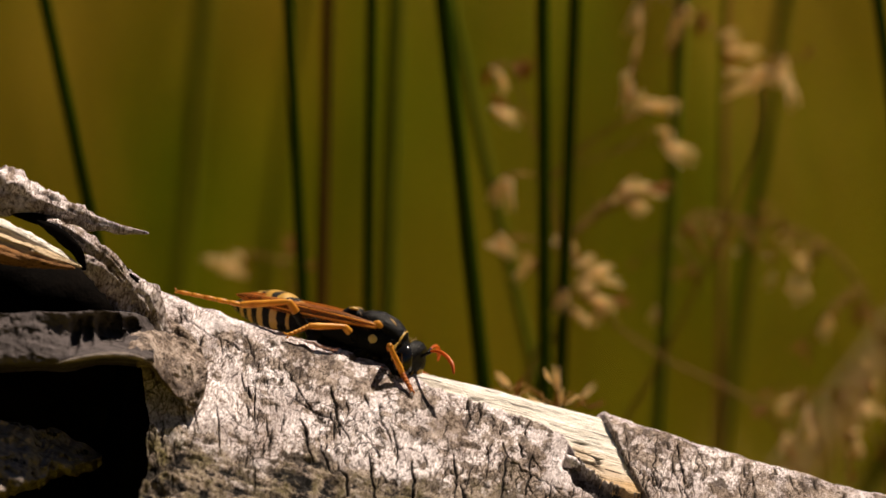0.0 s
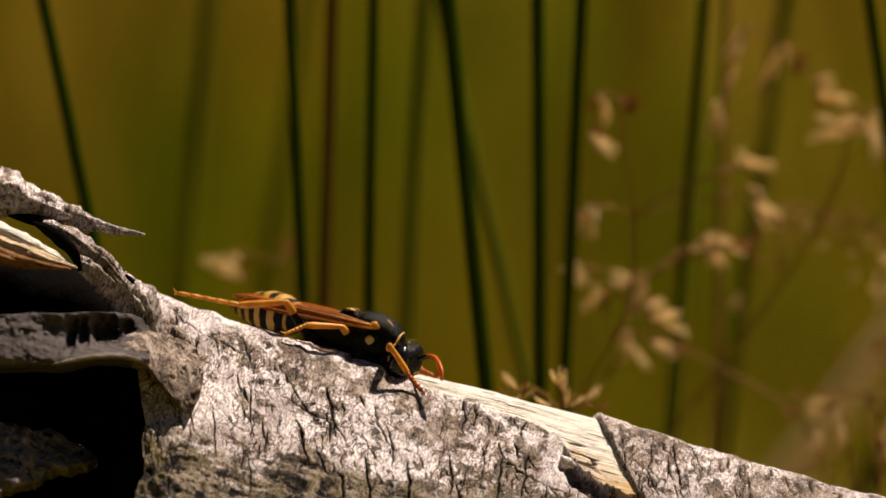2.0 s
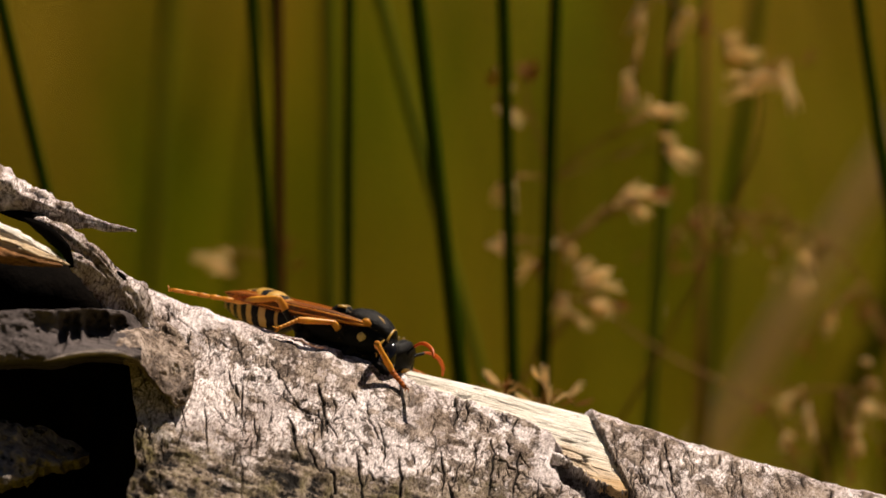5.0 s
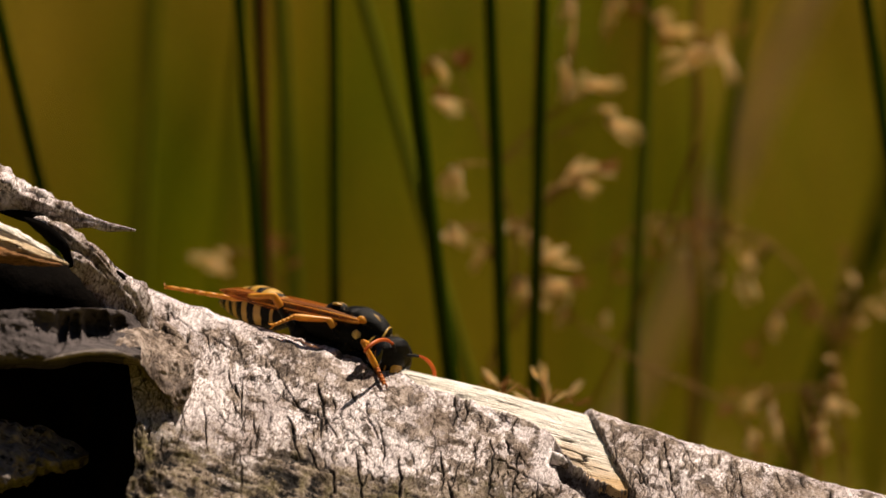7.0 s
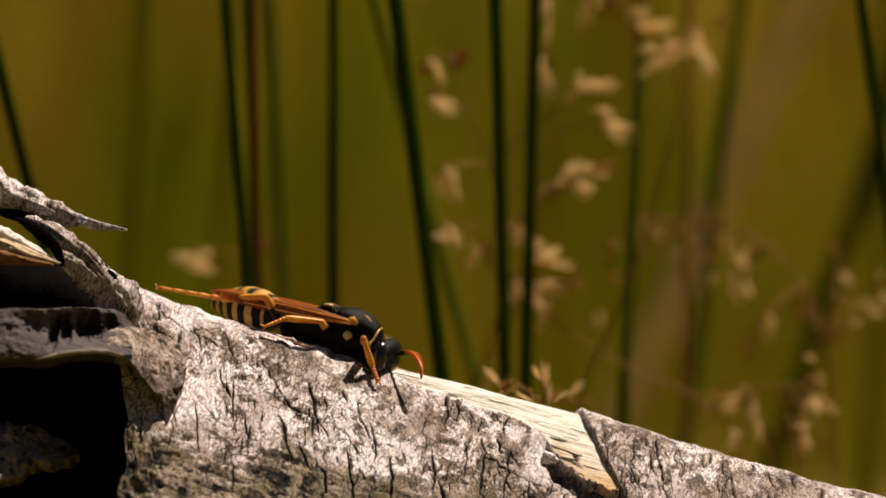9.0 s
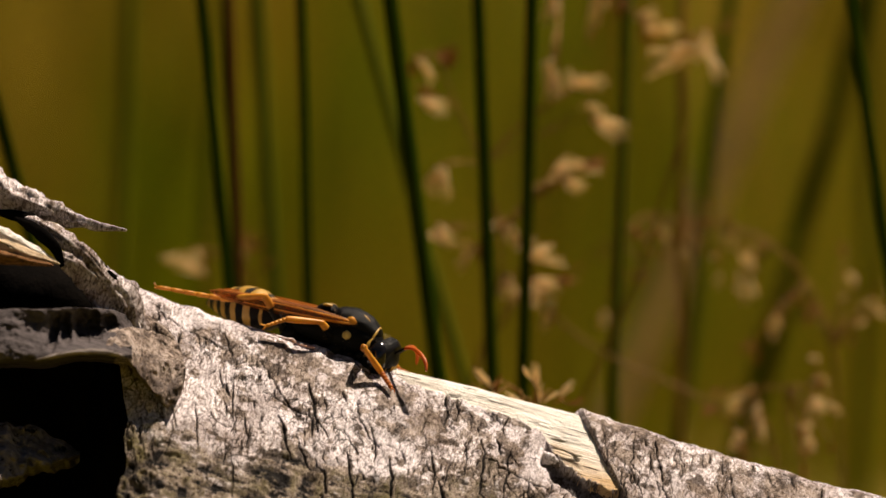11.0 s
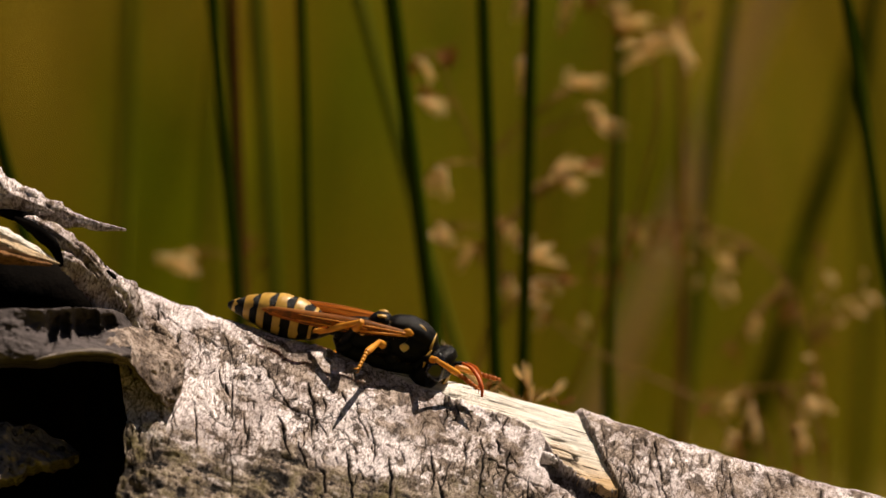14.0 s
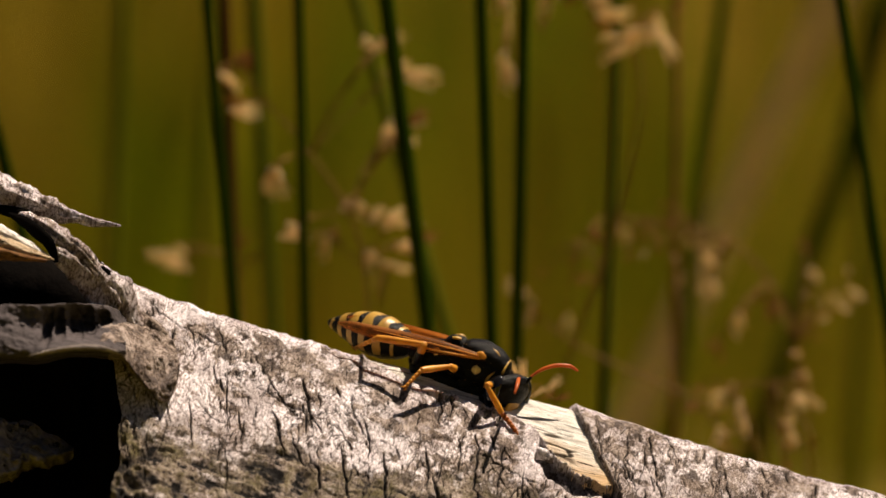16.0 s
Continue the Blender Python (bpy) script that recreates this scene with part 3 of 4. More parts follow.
         [(4, 8), (8, 10), (10, 12), (13, 14), (18, 17), (22, 20), (26, 22), (26, 24)], BARK, "curled strip of torn grey wood", 0.4, 9, 44, 16, 0.1, 0.6)
splinter("strip_web", [(138, 452, -8.5), (160, 470, -8.5), (188, 492, -8), (212, 520, -7.5), (236, 560, -7)], [(4, 5), (15, 9), (19, 10), (18, 10), (14, 10)], BARK, "torn flap under the curled strip", 0.5, 31, 36, 12, 0.1, 0.6)
# black sliver that stands in for shade on the strip's lower left
splinter("dark_thorn", [(66, 392, -8), (92, 405, -8.5), (118, 427, -9.2), (138, 448, -9.4), (150, 478, -9.2)], [(3, 4), (9, 8), (11, 8), (9, 8), (3, 4)], ROTTEN_SHADE, "black piece for the shaded side of the curled strip", 0.4, 33, 20, 8)
splinter("dark_thorn", [(22, 380, -3), (58, 386, -3.5), (98, 396, -4.5)], [(1.5, 2), (10, 10), (12, 12)], ROTTEN_SHADE, "dark broken twig stub", 0.3, 12, 10, 4)
splinter("dark_thorn", [(222, 474, -7), (245, 502, -7), (276, 526, -4)], [(2, 3), (7, 10), (2, 3)], ROTTEN_SHADE, "dark broken bark stub", 0.3, 13, 10, 4)


def ledge(name, xs, top, lip, depths, back, hollow, dents, mat, label, rough, seed, dirt):
    """A ledge of wood along xs of the plan: its face slopes from the top edge forward to a lip and is cut away below.
    depths: millimetres at the top edge and at the lip; hollow: how far the face is scooped out; dents: across, half width, from and to down the face, slant."""
    cols = np.arange(xs[0], xs[-1] + 1, 2.5)
    face, under = np.linspace(0, 1, 46), np.linspace(0, 1, 12)[1:]
    q = np.concatenate([face, 1 + under, 2 + under])
    X, Q = np.meshgrid(cols, q, indexing="ij")
    yt, yl = np.interp(X, xs, top), np.interp(X, xs, lip)
    d0, d1 = np.interp(X, xs, depths[0]), np.interp(X, xs, depths[1])
    g, w, r = np.clip(Q, 0, 1), np.clip(Q - 1, 0, 1), np.clip(Q - 2, 0, 1)
    Y = yt + (yl - yt) * g + 16 * w + (yt - yl - 10) * r
    Dp = d0 + (d1 - d0) * np.sin(g * math.pi / 2) + (back - d1) * w ** 0.7
    Dp = Dp + np.interp(X, xs, hollow) * np.sin(np.clip(g / 0.92, 0, 1) * math.pi) ** 1.3
    n = field(X / 40, Y / 26, seed, 4, 0.6)
    m = field(X / 9, Y / 14, seed + 1, 3, 0.6)
    edge = np.clip(g * 6, 0, 1)
    Y = Y + rough * (4 * field(X / 34, 0 * Y, seed + 2, 3) + 2.5 * m * edge)
    hole = np.zeros(X.shape)
    for x, half, a, b, slant in dents:
        s = (X - x - slant * (g - 0.5)) / half + 0.5 * m
        hole = np.maximum(hole, np.clip(1.5 - np.abs(s) ** 2 - np.abs((g - (a + b) / 2) / (b - a) * 2) ** 4, 0, 1) * (w < 0.01))
    Dp = Dp - rough * (0.9 * n + 0.35 * m) + 1.3 * hole
    k = U * (D + Dp / 1000) / D
    pts = np.stack([(X - 784) * k, Dp / 1000, (441 - Y) * k], -1).reshape(-1, 3)
    inv = np.array(LOG.matrix_basis.inverted())
    pts = pts @ inv[:3, :3].T + inv[:3, 3]
    nq = len(q)
    i = np.arange(len(cols) - 1) * nq
    seam = np.stack([i + nq - 1, i, i + nq, i + 2 * nq - 1], -1)
    me = build(name, pts, np.concatenate([grid_faces(len(cols), nq), seam]), mat)
    # extra stain leftward stands in for shade; dents are slightly darkened too
    shade_side = np.clip((215 - X) / 60, 0, 1)
    for tag, val in (("stain", np.clip(dirt * (0.35 + 0.55 * shade_side) + 0.8 * n, 0, 0.88)), ("crack_and_shade", np.clip(hole * 0.1, 0, 1)), ("moss", 0 * X)):
        me.attributes.new(tag, 'FLOAT', 'POINT').data.foreach_set("value", val.ravel().astype(np.float32))
    return part(name, me, LOG, label)


# the knot's shaded face comes partly from its dark colour
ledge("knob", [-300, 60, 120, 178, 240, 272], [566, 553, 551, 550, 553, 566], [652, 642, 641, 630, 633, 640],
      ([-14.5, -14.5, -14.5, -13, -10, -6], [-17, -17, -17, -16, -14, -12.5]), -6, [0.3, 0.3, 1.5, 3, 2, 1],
      [(134, 8, 0.12, 0.85, -16), (156, 9, 0.1, 0.8, 4), (186, 13, 0.05, 0.78, 4), (208, 12, 0.06, 0.7, 6), (234, 11, 0.12, 0.5, 6)], SHADED_GREY_WOOD, "grey knot of wood with a furrowed face, coloured dark for shade", 0.6, 15, 1.0)
ledge("knob_end", [222, 245, 268, 300, 333, 350, 361, 367], [604, 566, 560, 566, 584, 604, 628, 655], [628, 636, 644, 688, 726, 718, 696, 662],
      ([-12, -7, -4, -4, -5, -5.5, -6.5, -8], [-14, -13.6, -12.8, -11.2, -10.6, -10.2, -9.8, -9]), -6, [0] * 8, [], BARK, "mottled grey-brown blunt end of the knot", 0.9, 27, 2.6)
# added strip in paler wood draws the sunlit line along the lip
splinter("knob_lit_lip", [(96, 644, -16.6), (130, 636, -17.3), (178, 628, -17.5), (225, 629, -17.3), (262, 638, -16.6)], [(1, 2), (3, 5), (4, 6), (4, 6), (2, 3)], MID_WOOD, "paler strip added for the sunlit lip of the knot", 0.6, 37, 20, 10, 0.1, 0.5)
ledge("low_splinter", [-300, 0, 50, 90, 130, 165, 180], [735, 742, 748, 758, 772, 790, 806], [880, 868, 850, 836, 822, 814, 810],
      ([-12, -12, -11, -10, -8, -6, -4], [-19, -19, -17, -14, -11, -8, -6]), -4, [1] * 7, [], MID_WOOD, "grey broken wood inside the hollow", 2.6, 45, 0.15)
splinter("wood_chip", [(980, 820, -4.0), (996, 816, -4.6), (1014, 820, -4.9), (1030, 832, -4.8)], [(5, 4), (11, 8), (11, 8), (4, 3)], BARK, "small grey bark chip over a dark pocket", 0.35, 21, 24, 10, 0.1, 0.5)
splinter("prop_limb", [(-700, 560, 6), (-760, 1100, 12), (-830, 1800, 16), (-860, 2600, 18)], [(260, 260), (230, 230), (200, 210), (190, 200)], BARK, "grey side limb propping the log on the ground", 0.15, 23, 24, 8)


# ---- rushes behind the log ----
def make_stem(radius, mat, label, x, y, lean, bow=0.0, length=0.27, group="rushes behind the log"):
    k = 14
    path = [(bow * length * ((i / k) ** 2 - i / k), 0.25 * bow * length * math.sin(3 * i / k), length * i / k) for i in range(k + 1)]
    rad = [radius * (1.12 - 0.3 * i / k) for i in range(k + 1)]
    v, f = loft(path, rad, 9, 0.05, int(abs(x) * 9000) % 50, per=2)
    ob = new("rush_stem", build("rush_stem", v, f, mat))
    ob.matrix_basis = pose(x, y, GROUND, 0, lean, 0)
    return tagged(ob, label, "plant stem", group)


TIMES = [0, 0.5, 1, 1.5, 2, 2.5, 3, 3.5, 4, 6.5, 7, 7.5, 8, 8.5, 9, 11.5, 12, 12.5, 13, 13.5, 14, 14.5, 15, 15.5, 16]
GREEN, OLIVE, DRY = "smooth dark green rush stem rising behind the log", "soft olive green rush stem among the grass", "thin dry brown stem among green rushes"
# thickness, material, label, place across, depth, bow, lean in degrees at each of TIMES
RUSHES = [
    (0.00047, GREEN_STEM, GREEN, -0.00812, 0.0473, 0.0, "-12.11 -12.09 -11.82 -11.83 -12.01 -12.28 -12.38 -12.51 -13.00 -13.55 -13.58 -13.52 -13.62 -13.58 -13.70 -14.26 -14.14 -14.14 -14.36 -14.42 -14.50 -14.45 -14.33 -14.33 -14.33"),
    (0.00042, GREEN_STEM, GREEN, -0.00677, 0.0473, 0.0, "-2.79 -2.72 -2.28 -2.25 -2.57 -2.67 -2.46 -3.12 -3.39 -4.33 -4.33 -4.70 -4.32 -3.97 -4.55 -5.53 -5.41 -5.09 -5.19 -5.23 -5.05 -4.97 -5.16 -5.28 -5.06"),
    (0.00045, BROWN_STEM, DRY, -0.01123, 0.0607, 0, "1.22 1.13 2.15 2.21 1.60 1.49 1.77 0.98 0.52 -1.43 -1.10 -1.65 -1.31 -0.40 -1.13 -2.12 -1.72 -1.63 -1.86 -2.05 -1.91 -1.69 -2.02 -2.27 -2.00"),
    (0.00042, GREEN_STEM, GREEN, -0.00651, 0.054, 0, "0.55 0.48 0.69 0.56 0.81 0.51 0.70 0.36 0.54 -0.62 -0.56 -0.33 -0.16 0.13 -0.16 -1.63 -1.05 -0.86 -1.06 -1.01 -1.53 -1.75 -1.43 -1.91 -1.41"),
    (0.0006, GREEN_STEM, GREEN, 0.01102, 0.0446, 0.0, "-6.07 -5.99 -5.40 -5.54 -5.68 -5.79 -5.72 -5.99 -6.17 -7.20 -7.16 -7.35 -7.19 -6.82 -7.15 -7.36 -7.19 -7.16 -7.23 -7.33 -7.26 -7.15 -7.32 -7.48 -7.29"),
    (0.00046, LIGHT_STEM, OLIVE, 0.02395, 0.0743, 0.0, "-12.59 -12.82 -12.24 -12.46 -12.87 -13.32 -13.42 -13.92 -14.23 -15.71 -15.64 -15.60 -15.29 -14.95 -14.83 -15.54 -15.33 -15.44 -15.39 -15.48 -15.43 -15.46 -15.55 -15.63 -15.40"),
    (0.0005, GREEN_STEM, GREEN, 0.00821, 0.0486, 0.0, "-0.33 -0.69 -0.21 -0.22 -0.36 -0.58 -0.50 -0.90 -1.05 -2.06 -1.99 -2.02 -1.79 -1.28 -1.38 -2.18 -1.84 -1.80 -1.81 -2.00 -1.89 -1.85 -1.91 -2.20 -1.75"),
    (0.00048, GREEN_STEM, GREEN, 0.00617, 0.0513, 0, "2.17 2.17 2.97 2.80 2.64 2.57 2.61 2.22 2.17 1.37 1.35 1.28 1.40 1.67 1.42 1.28 1.32 1.29 1.36 1.14 1.30 1.19 1.10 1.03 1.21"),
    (0.00052, LIGHT_STEM, OLIVE, 0.01239, 0.0675, 0, "3.57 3.74 4.34 4.49 4.70 4.70 4.73 4.71 4.63 2.69 2.71 2.54 2.56 2.76 2.80 1.94 1.85 1.97 1.89 1.82 1.89 1.88 1.88 1.95 1.96"),
    (0.00046, GREEN_STEM, GREEN, 0.04768, 0.05, 0, "-7.82 -8.01 -7.81 -8.08 -8.01 -8.06 -8.14 -8.19 -8.31 -7.70 -7.78 -8.07 -7.83 -7.67 -7.65 -8.14 -7.91 -7.92 -8.11 -8.07 -8.21 -8.35 -8.14 -8.11 -8.28"),
]
STEMS = []
for radius, mat, label, x, y, bow, leans in RUSHES:
    leans = [float(q) for q in leans.split()]
    STEMS.append((make_stem(radius, mat, label, x, y, leans[0], bow), x, y, leans))
# softer ones, farther off: thickness, material, label, across and depth, first lean, how much of the wind they take
SWAY = [0, 0.0, 0.7, 0.8, 0.4, 0.3, 0.5, 0.0, -0.3, -1.9, -1.8, -2.0, -1.8, -1.2, -1.7, -2.5, -2.3, -2.2, -2.3, -2.4, -2.4, -2.3, -2.5, -2.6, -2.5]
for radius, mat, label, x, y, lean, take in (
        (0.0007, SOFT_STEM, OLIVE, -0.0290, 0.13, 5.2, 1.0), (0.0006, SOFT_STEM, OLIVE, -0.0260, 0.17, 7.5, 1.0),
        (0.0008, SOFT_STEM, OLIVE, 0.0400, 0.2, 4.5, 0.9),
        (0.0006, LIGHT_STEM, OLIVE, 0.0150, 0.12, 8.2, 0.6),
        (0.0003, STRAW, "thin rusty dry stalk behind the log", 0.0215, 0.09, 1.6, 0.4), (0.0009, SOFT_STEM, OLIVE, 0.0640, 0.26, -1.5, 0.9)):
    STEMS.append((make_stem(radius, mat, label, x, y, lean, 0.02), x, y, [lean + take * s for s in SWAY]))


# two that the wind carries far
for radius, mat, label, x, y, leans in (
        (0.0006, LIGHT_STEM, OLIVE, -0.0073, 0.09, "1.9 1.9 3.9 4.1 3.3 3.1 3.2 1.9 0.9 -2.4 -2.7 -2.8 -2.6 -2.0 -2.8 -3.3 -3.2 -3.2 -3.2 -3.3 -3.3 -3.3 -3.3 -3.3 -3.2"),
        (0.0009, GREEN_STEM, "dark green rush stem leaning across the grass", 0.0113, 0.18, "24 24 24 24 24 24 23.5 23 22.5 19.2 18.9 18.7 18.5 18.3 18.0 14.9 14.8 14.9 15.2 15.4 15.8 16.1 16.3 16.6 16.8")):
    leans = [float(q) for q in leans.split()]
    STEMS.append((make_stem(radius, mat, label, x, y, leans[0], 0.0), x, y, leans))
pale = make_stem(0.0014, PALE_STRAW, "broad pale dry blade far behind the log", -0.0089, 0.3, 37, 0.0, 0.34)
STEMS.append((pale, -0.0089, 0.3, [37, 37, 37, 37, 37, 37, 36.5, 36, 35, 24.7, 23.8, 24, 23.8, 24.4, 24.2, 23.6, 23.6, 23.7, 23.2, 22.8, 22.4, 22.2, 23.2, 24.7, 25.7]))


# ---- grass panicles ----
def spikelet_mesh(mat):
    """A fan of narrow pointed glumes, one unit long."""
    v, f = [], []
    for s, reach_up, wide, out in ((-1.3, 0.85, 0.06, 0.2), (1.3, 0.9, 0.06, 0.17), (-0.5, 1.05, 0.075, 0.02), (0.55, 1.0, 0.07, -0.06), (0.1, 0.8, 0.06, 0.3)):
        path = [(0, 0, 0), (0.1 * s, out * 0.3, 0.2 * reach_up), (0.2 * s, out * 0.8, 0.5 * reach_up), (0.27 * s, out, 0.8 * reach_up), (0.33 * s, out * 1.1, reach_up)]
        a, b = loft(path, [(0.02, 0.02), (wide * 0.8, 0.05), (wide, 0.06), (wide * 0.6, 0.035), (0.006, 0.006)], 8, 0.12, 3 + int(s * 5), per=2)
        f += [tuple(len(v) + q for q in w) for w in b]
        v += a
    return build("spikelet", v, f, mat)


PALE_SPIKELET, RUSSET_SPIKELET = spikelet_mesh(HUSK), spikelet_mesh(RUST_HUSK)


def make_panicle(label, depth, base, stalk, seeds, pivot, slim=0.78, group="grass panicles beside the log"):
    """stalk: its points in the plan; seeds: across, down, heading in degrees (0 up, 90 to the right), length, stalk point it hangs from, 1 when russet."""
    k = U * (D + depth) / D
    foot = at_plan(pivot[0], pivot[1], depth) if pivot else Vector((at_plan(base, 0, depth).x, depth, GROUND))
    ob = thing("grass_panicle", Matrix.Translation(foot), label, "grass", group)
    rng = random.Random(int(base))
    local = [at_plan(a, b, depth) - foot for a, b in stalk]
    v, f = loft([Vector((0, 0, -0.002))] + local, [0.00018] + [0.00016 - 0.00009 * i / len(local) for i in range(len(local))], 7, per=5)
    part("stalk", build("stalk", v, f, STRAW), ob, "thin straw-coloured stalk")
    for a, b, head, size, node, russet in seeds:
        jut = rng.uniform(-0.006, 0.006)
        p = at_plan(a, b, depth) - foot + Vector((0, jut, 0))
        w = radians(head)
        way = Vector((math.sin(w), rng.uniform(-0.3, 0.3), math.cos(w))).normalized()
        start = p - way * size * k * 0.5
        root = local[node]
        mid = (root + start) / 2 + Vector((0, 0, 0.0006)) + way * 0.0003
        v, f = loft([root, mid, start], [0.00008, 0.000065, 0.00006], 5, per=4)
        part("branch", build("branch", v, f, STRAW), ob)
        turn = way.to_track_quat('Z', 'Y').to_matrix().to_4x4()
        s = size * k
        part("spikelet", RUSSET_SPIKELET if russet else PALE_SPIKELET, ob, at=Matrix.Translation(start) @ turn @ pose(0, 0, 0, 0, 0, rng.uniform(0, 180)) @ Matrix.Diagonal((s * slim, s * slim, s, 1)))
        for extra in range(rng.choice((1, 1, 2, 3)) if size > 45 else 0):      # companions on the same twig
            q = s * rng.uniform(0.5, 0.8)
            slip = start + Vector((rng.uniform(-18, 18), rng.uniform(-40, 40), rng.uniform(-14, 22))) * k
            tilt = turn @ pose(0, 0, 0, rng.uniform(-30, 30), rng.uniform(-35, 35), rng.uniform(0, 180))
            part("spikelet", RUSSET_SPIKELET if russet or rng.random() < 0.2 else PALE_SPIKELET, ob, at=Matrix.Translation(slip) @ tilt @ Matrix.Diagonal((q * slim, q * slim, q, 1)))
            v, f = loft([mid, slip], [0.00008, 0.00007], 5, per=2)
            part("branch", build("branch", v, f, STRAW), ob)
    return ob, foot


PANICLES = []


def add_panicle(label, depth, base, ref, stalk, seeds, shifts, pivot=None, times=TIMES, slim=0.62, fine=0):
    """shifts: how far a point ref down the plan has moved across, at each of the times; pivot: where the stalk bends, if not at the ground."""
    rng = random.Random(int(base) + 3)
    full = [(a, b, w, size * (0.55 if fine else 1.0), node, russet) for a, b, w, size, node, russet in seeds]
    for a, b, w, size, node, russet in seeds * fine:
        full.append((a + rng.gauss(0, 34), b + rng.gauss(6, 36), w + rng.gauss(0, 30), rng.uniform(20, 40), node, russet if rng.random() < 0.7 else 1 - russet))
    ob, foot = make_panicle(label, depth, base, stalk, full, pivot, slim)
    if pivot:
        v, f = loft([(foot.x + 0.004, depth, GROUND - 0.002), (foot.x + 0.001, depth, (GROUND + foot.z) / 2), foot], [0.0003, 0.00028, 0.00022], 7, per=5)
        tagged(new("grass_stalk", build("grass_stalk", v, f, STRAW)), "lower straw-coloured stalk of a grass panicle", "grass stalk", "grass stalks")
    k = U * (D + depth) / D
    arm = at_plan(0, ref, depth).z - foot.z
    PANICLES.append((ob, foot, [(t, math.degrees(s * k / arm)) for t, s in zip(times, shifts)]))


WIND_B = [89, 77, 154, 227, 264, 204, 242, 207, 181, 10, 0, 18, -28, 35, -25, -9, -12, -13, -23, -58, -58, -83, -95, -83, -82]
WIND_A = [82, 47, 175, 187, 279, 277, 257, 154, 166, 4, 0, 16, -10, 29, 8, -11, -8, -11, -7, -19, -10, -15, -40, -105, -333, -410, -462, -497, -475, -391, -349]
add_panicle("open pale grass panicle with papery spikelets", 0.056, 706, 135,
            [(735, 1100), (800, 900), (880, 680), (925, 520), (930, 420), (900, 300), (860, 200), (825, 110)],
            [(803, 135, 160, 60, 7, 0), (815, 195, 115, 62, 6, 0), (848, 108, 10, 50, 7, 1), (830, 332, 165, 66, 5, 0), (832, 430, 120, 58, 4, 0),
             (870, 470, 210, 50, 3, 0), (1098, 155, 80, 60, 5, 0), (1060, 150, 330, 44, 5, 0), (1128, 232, 115, 76, 5, 0),
             (1048, 305, 60, 60, 4, 0), (1085, 308, 100, 62, 4, 0), (1060, 335, 140, 50, 4, 0), (1100, 300, 75, 48, 4, 1),
             (1000, 450, 75, 56, 4, 0), (1022, 474, 100, 54, 3, 0), (1012, 514, 108, 60, 3, 0), (1048, 505, 95, 50, 3, 1), (950, 420, 170, 50, 4, 0), (935, 515, 188, 48, 3, 0), (985, 540, 125, 52, 2, 0)],
            WIND_A, (706, 1207), TIMES[:21] + [14.2, 14.4, 14.5, 14.8, 15, 15.2, 15.4, 15.5, 15.8, 16])
add_panicle("nodding pale grass panicle with silvery spikelets", 0.062, 893, 110,
            [(930, 1100), (1040, 800), (1170, 500), (1245, 280), (1262, 170), (1245, 95), (1190, 40), (1120, 0), (1050, -30)],
            [(1022, 22, 195, 66, 8, 0), (1098, 30, 190, 66, 7, 0), (1098, 68, 200, 40, 7, 1), (1225, 58, 85, 70, 6, 0), (1245, 112, 235, 74, 5, 0), (1215, 135, 240, 62, 5, 0),
             (1312, 128, 165, 66, 5, 0), (1300, 100, 140, 50, 5, 0), (1340, 52, 30, 34, 5, 1), (1025, 160, 190, 60, 8, 0), (1150, 20, 200, 50, 7, 1)], WIND_B, (893, 1207))
WIND_C = [72, 57, 120, 187, 234, 184, 207, 162, 146, 10, 0, 13, -6, 23, 4, 16, 16, 9, 2, -18, -23, -43, -52, -44, -44]
add_panicle("arching russet grass panicle with hanging spikelets", 0.075, 1530, 420,
            [(1520, 1000), (1515, 800), (1500, 620), (1455, 510), (1390, 440), (1320, 410), (1240, 400), (1170, 390), (1120, 430), (1080, 470)],
            [(1170, 450, 150, 60, 7, 1), (1185, 420, 170, 70, 7, 1), (1155, 500, 190, 56, 8, 1), (1225, 430, 200, 50, 6, 1), (1240, 405, 80, 60, 6, 1), (1275, 400, 100, 60, 5, 1),
             (1295, 505, 200, 60, 5, 0), (1335, 500, 170, 52, 4, 0), (1355, 480, 140, 50, 4, 0), (1350, 455, 30, 50, 4, 0), (1395, 575, 165, 66, 3, 0), (1365, 640, 180, 56, 3, 1),
             (1110, 460, 220, 60, 8, 1), (1470, 560, 190, 70, 2, 1), (1450, 545, 200, 60, 3, 1), (1545, 575, 60, 44, 2, 0), (1532, 500, 325, 60, 2, 0), (1572, 545, 330, 50, 2, 0)], WIND_C, fine=2)
WIND_D = [37, 39, 60, 87, 100, 94, 102, 102, 96, 5, 0, 3, -18, 15, -18, -9, -2, 14, 3, -13, -20, -33, -32, -40, -32]
add_panicle("low bleached grass panicle with pale spikelets", 0.06, 1420, 740,
            [(1420, 1100), (1425, 900), (1420, 800), (1400, 740), (1380, 700), (1440, 690), (1500, 690)],
            [(1360, 735, 215, 62, 3, 0), (1352, 730, 240, 56, 3, 0), (1395, 765, 175, 80, 3, 0), (1345, 790, 190, 60, 2, 0), (1500, 680, 95, 66, 6, 0), (1500, 722, 92, 72, 6, 0),
             (1480, 790, 170, 78, 5, 0), (1470, 770, 200, 70, 5, 1), (1465, 840, 180, 70, 5, 1), (1320, 700, 260, 50, 4, 1)], WIND_D, fine=2)
TUFT_SWAY = [0, 4, 6, 24, 18, 10, 16, 18, 12, -2, 0, -10, -6, -8, 18, 0, 2, 2, 8, -12, -12, -12, -10, -10, -10]
add_panicle("small dry tuft of grass spikes behind the log", 0.022, 985, 700,
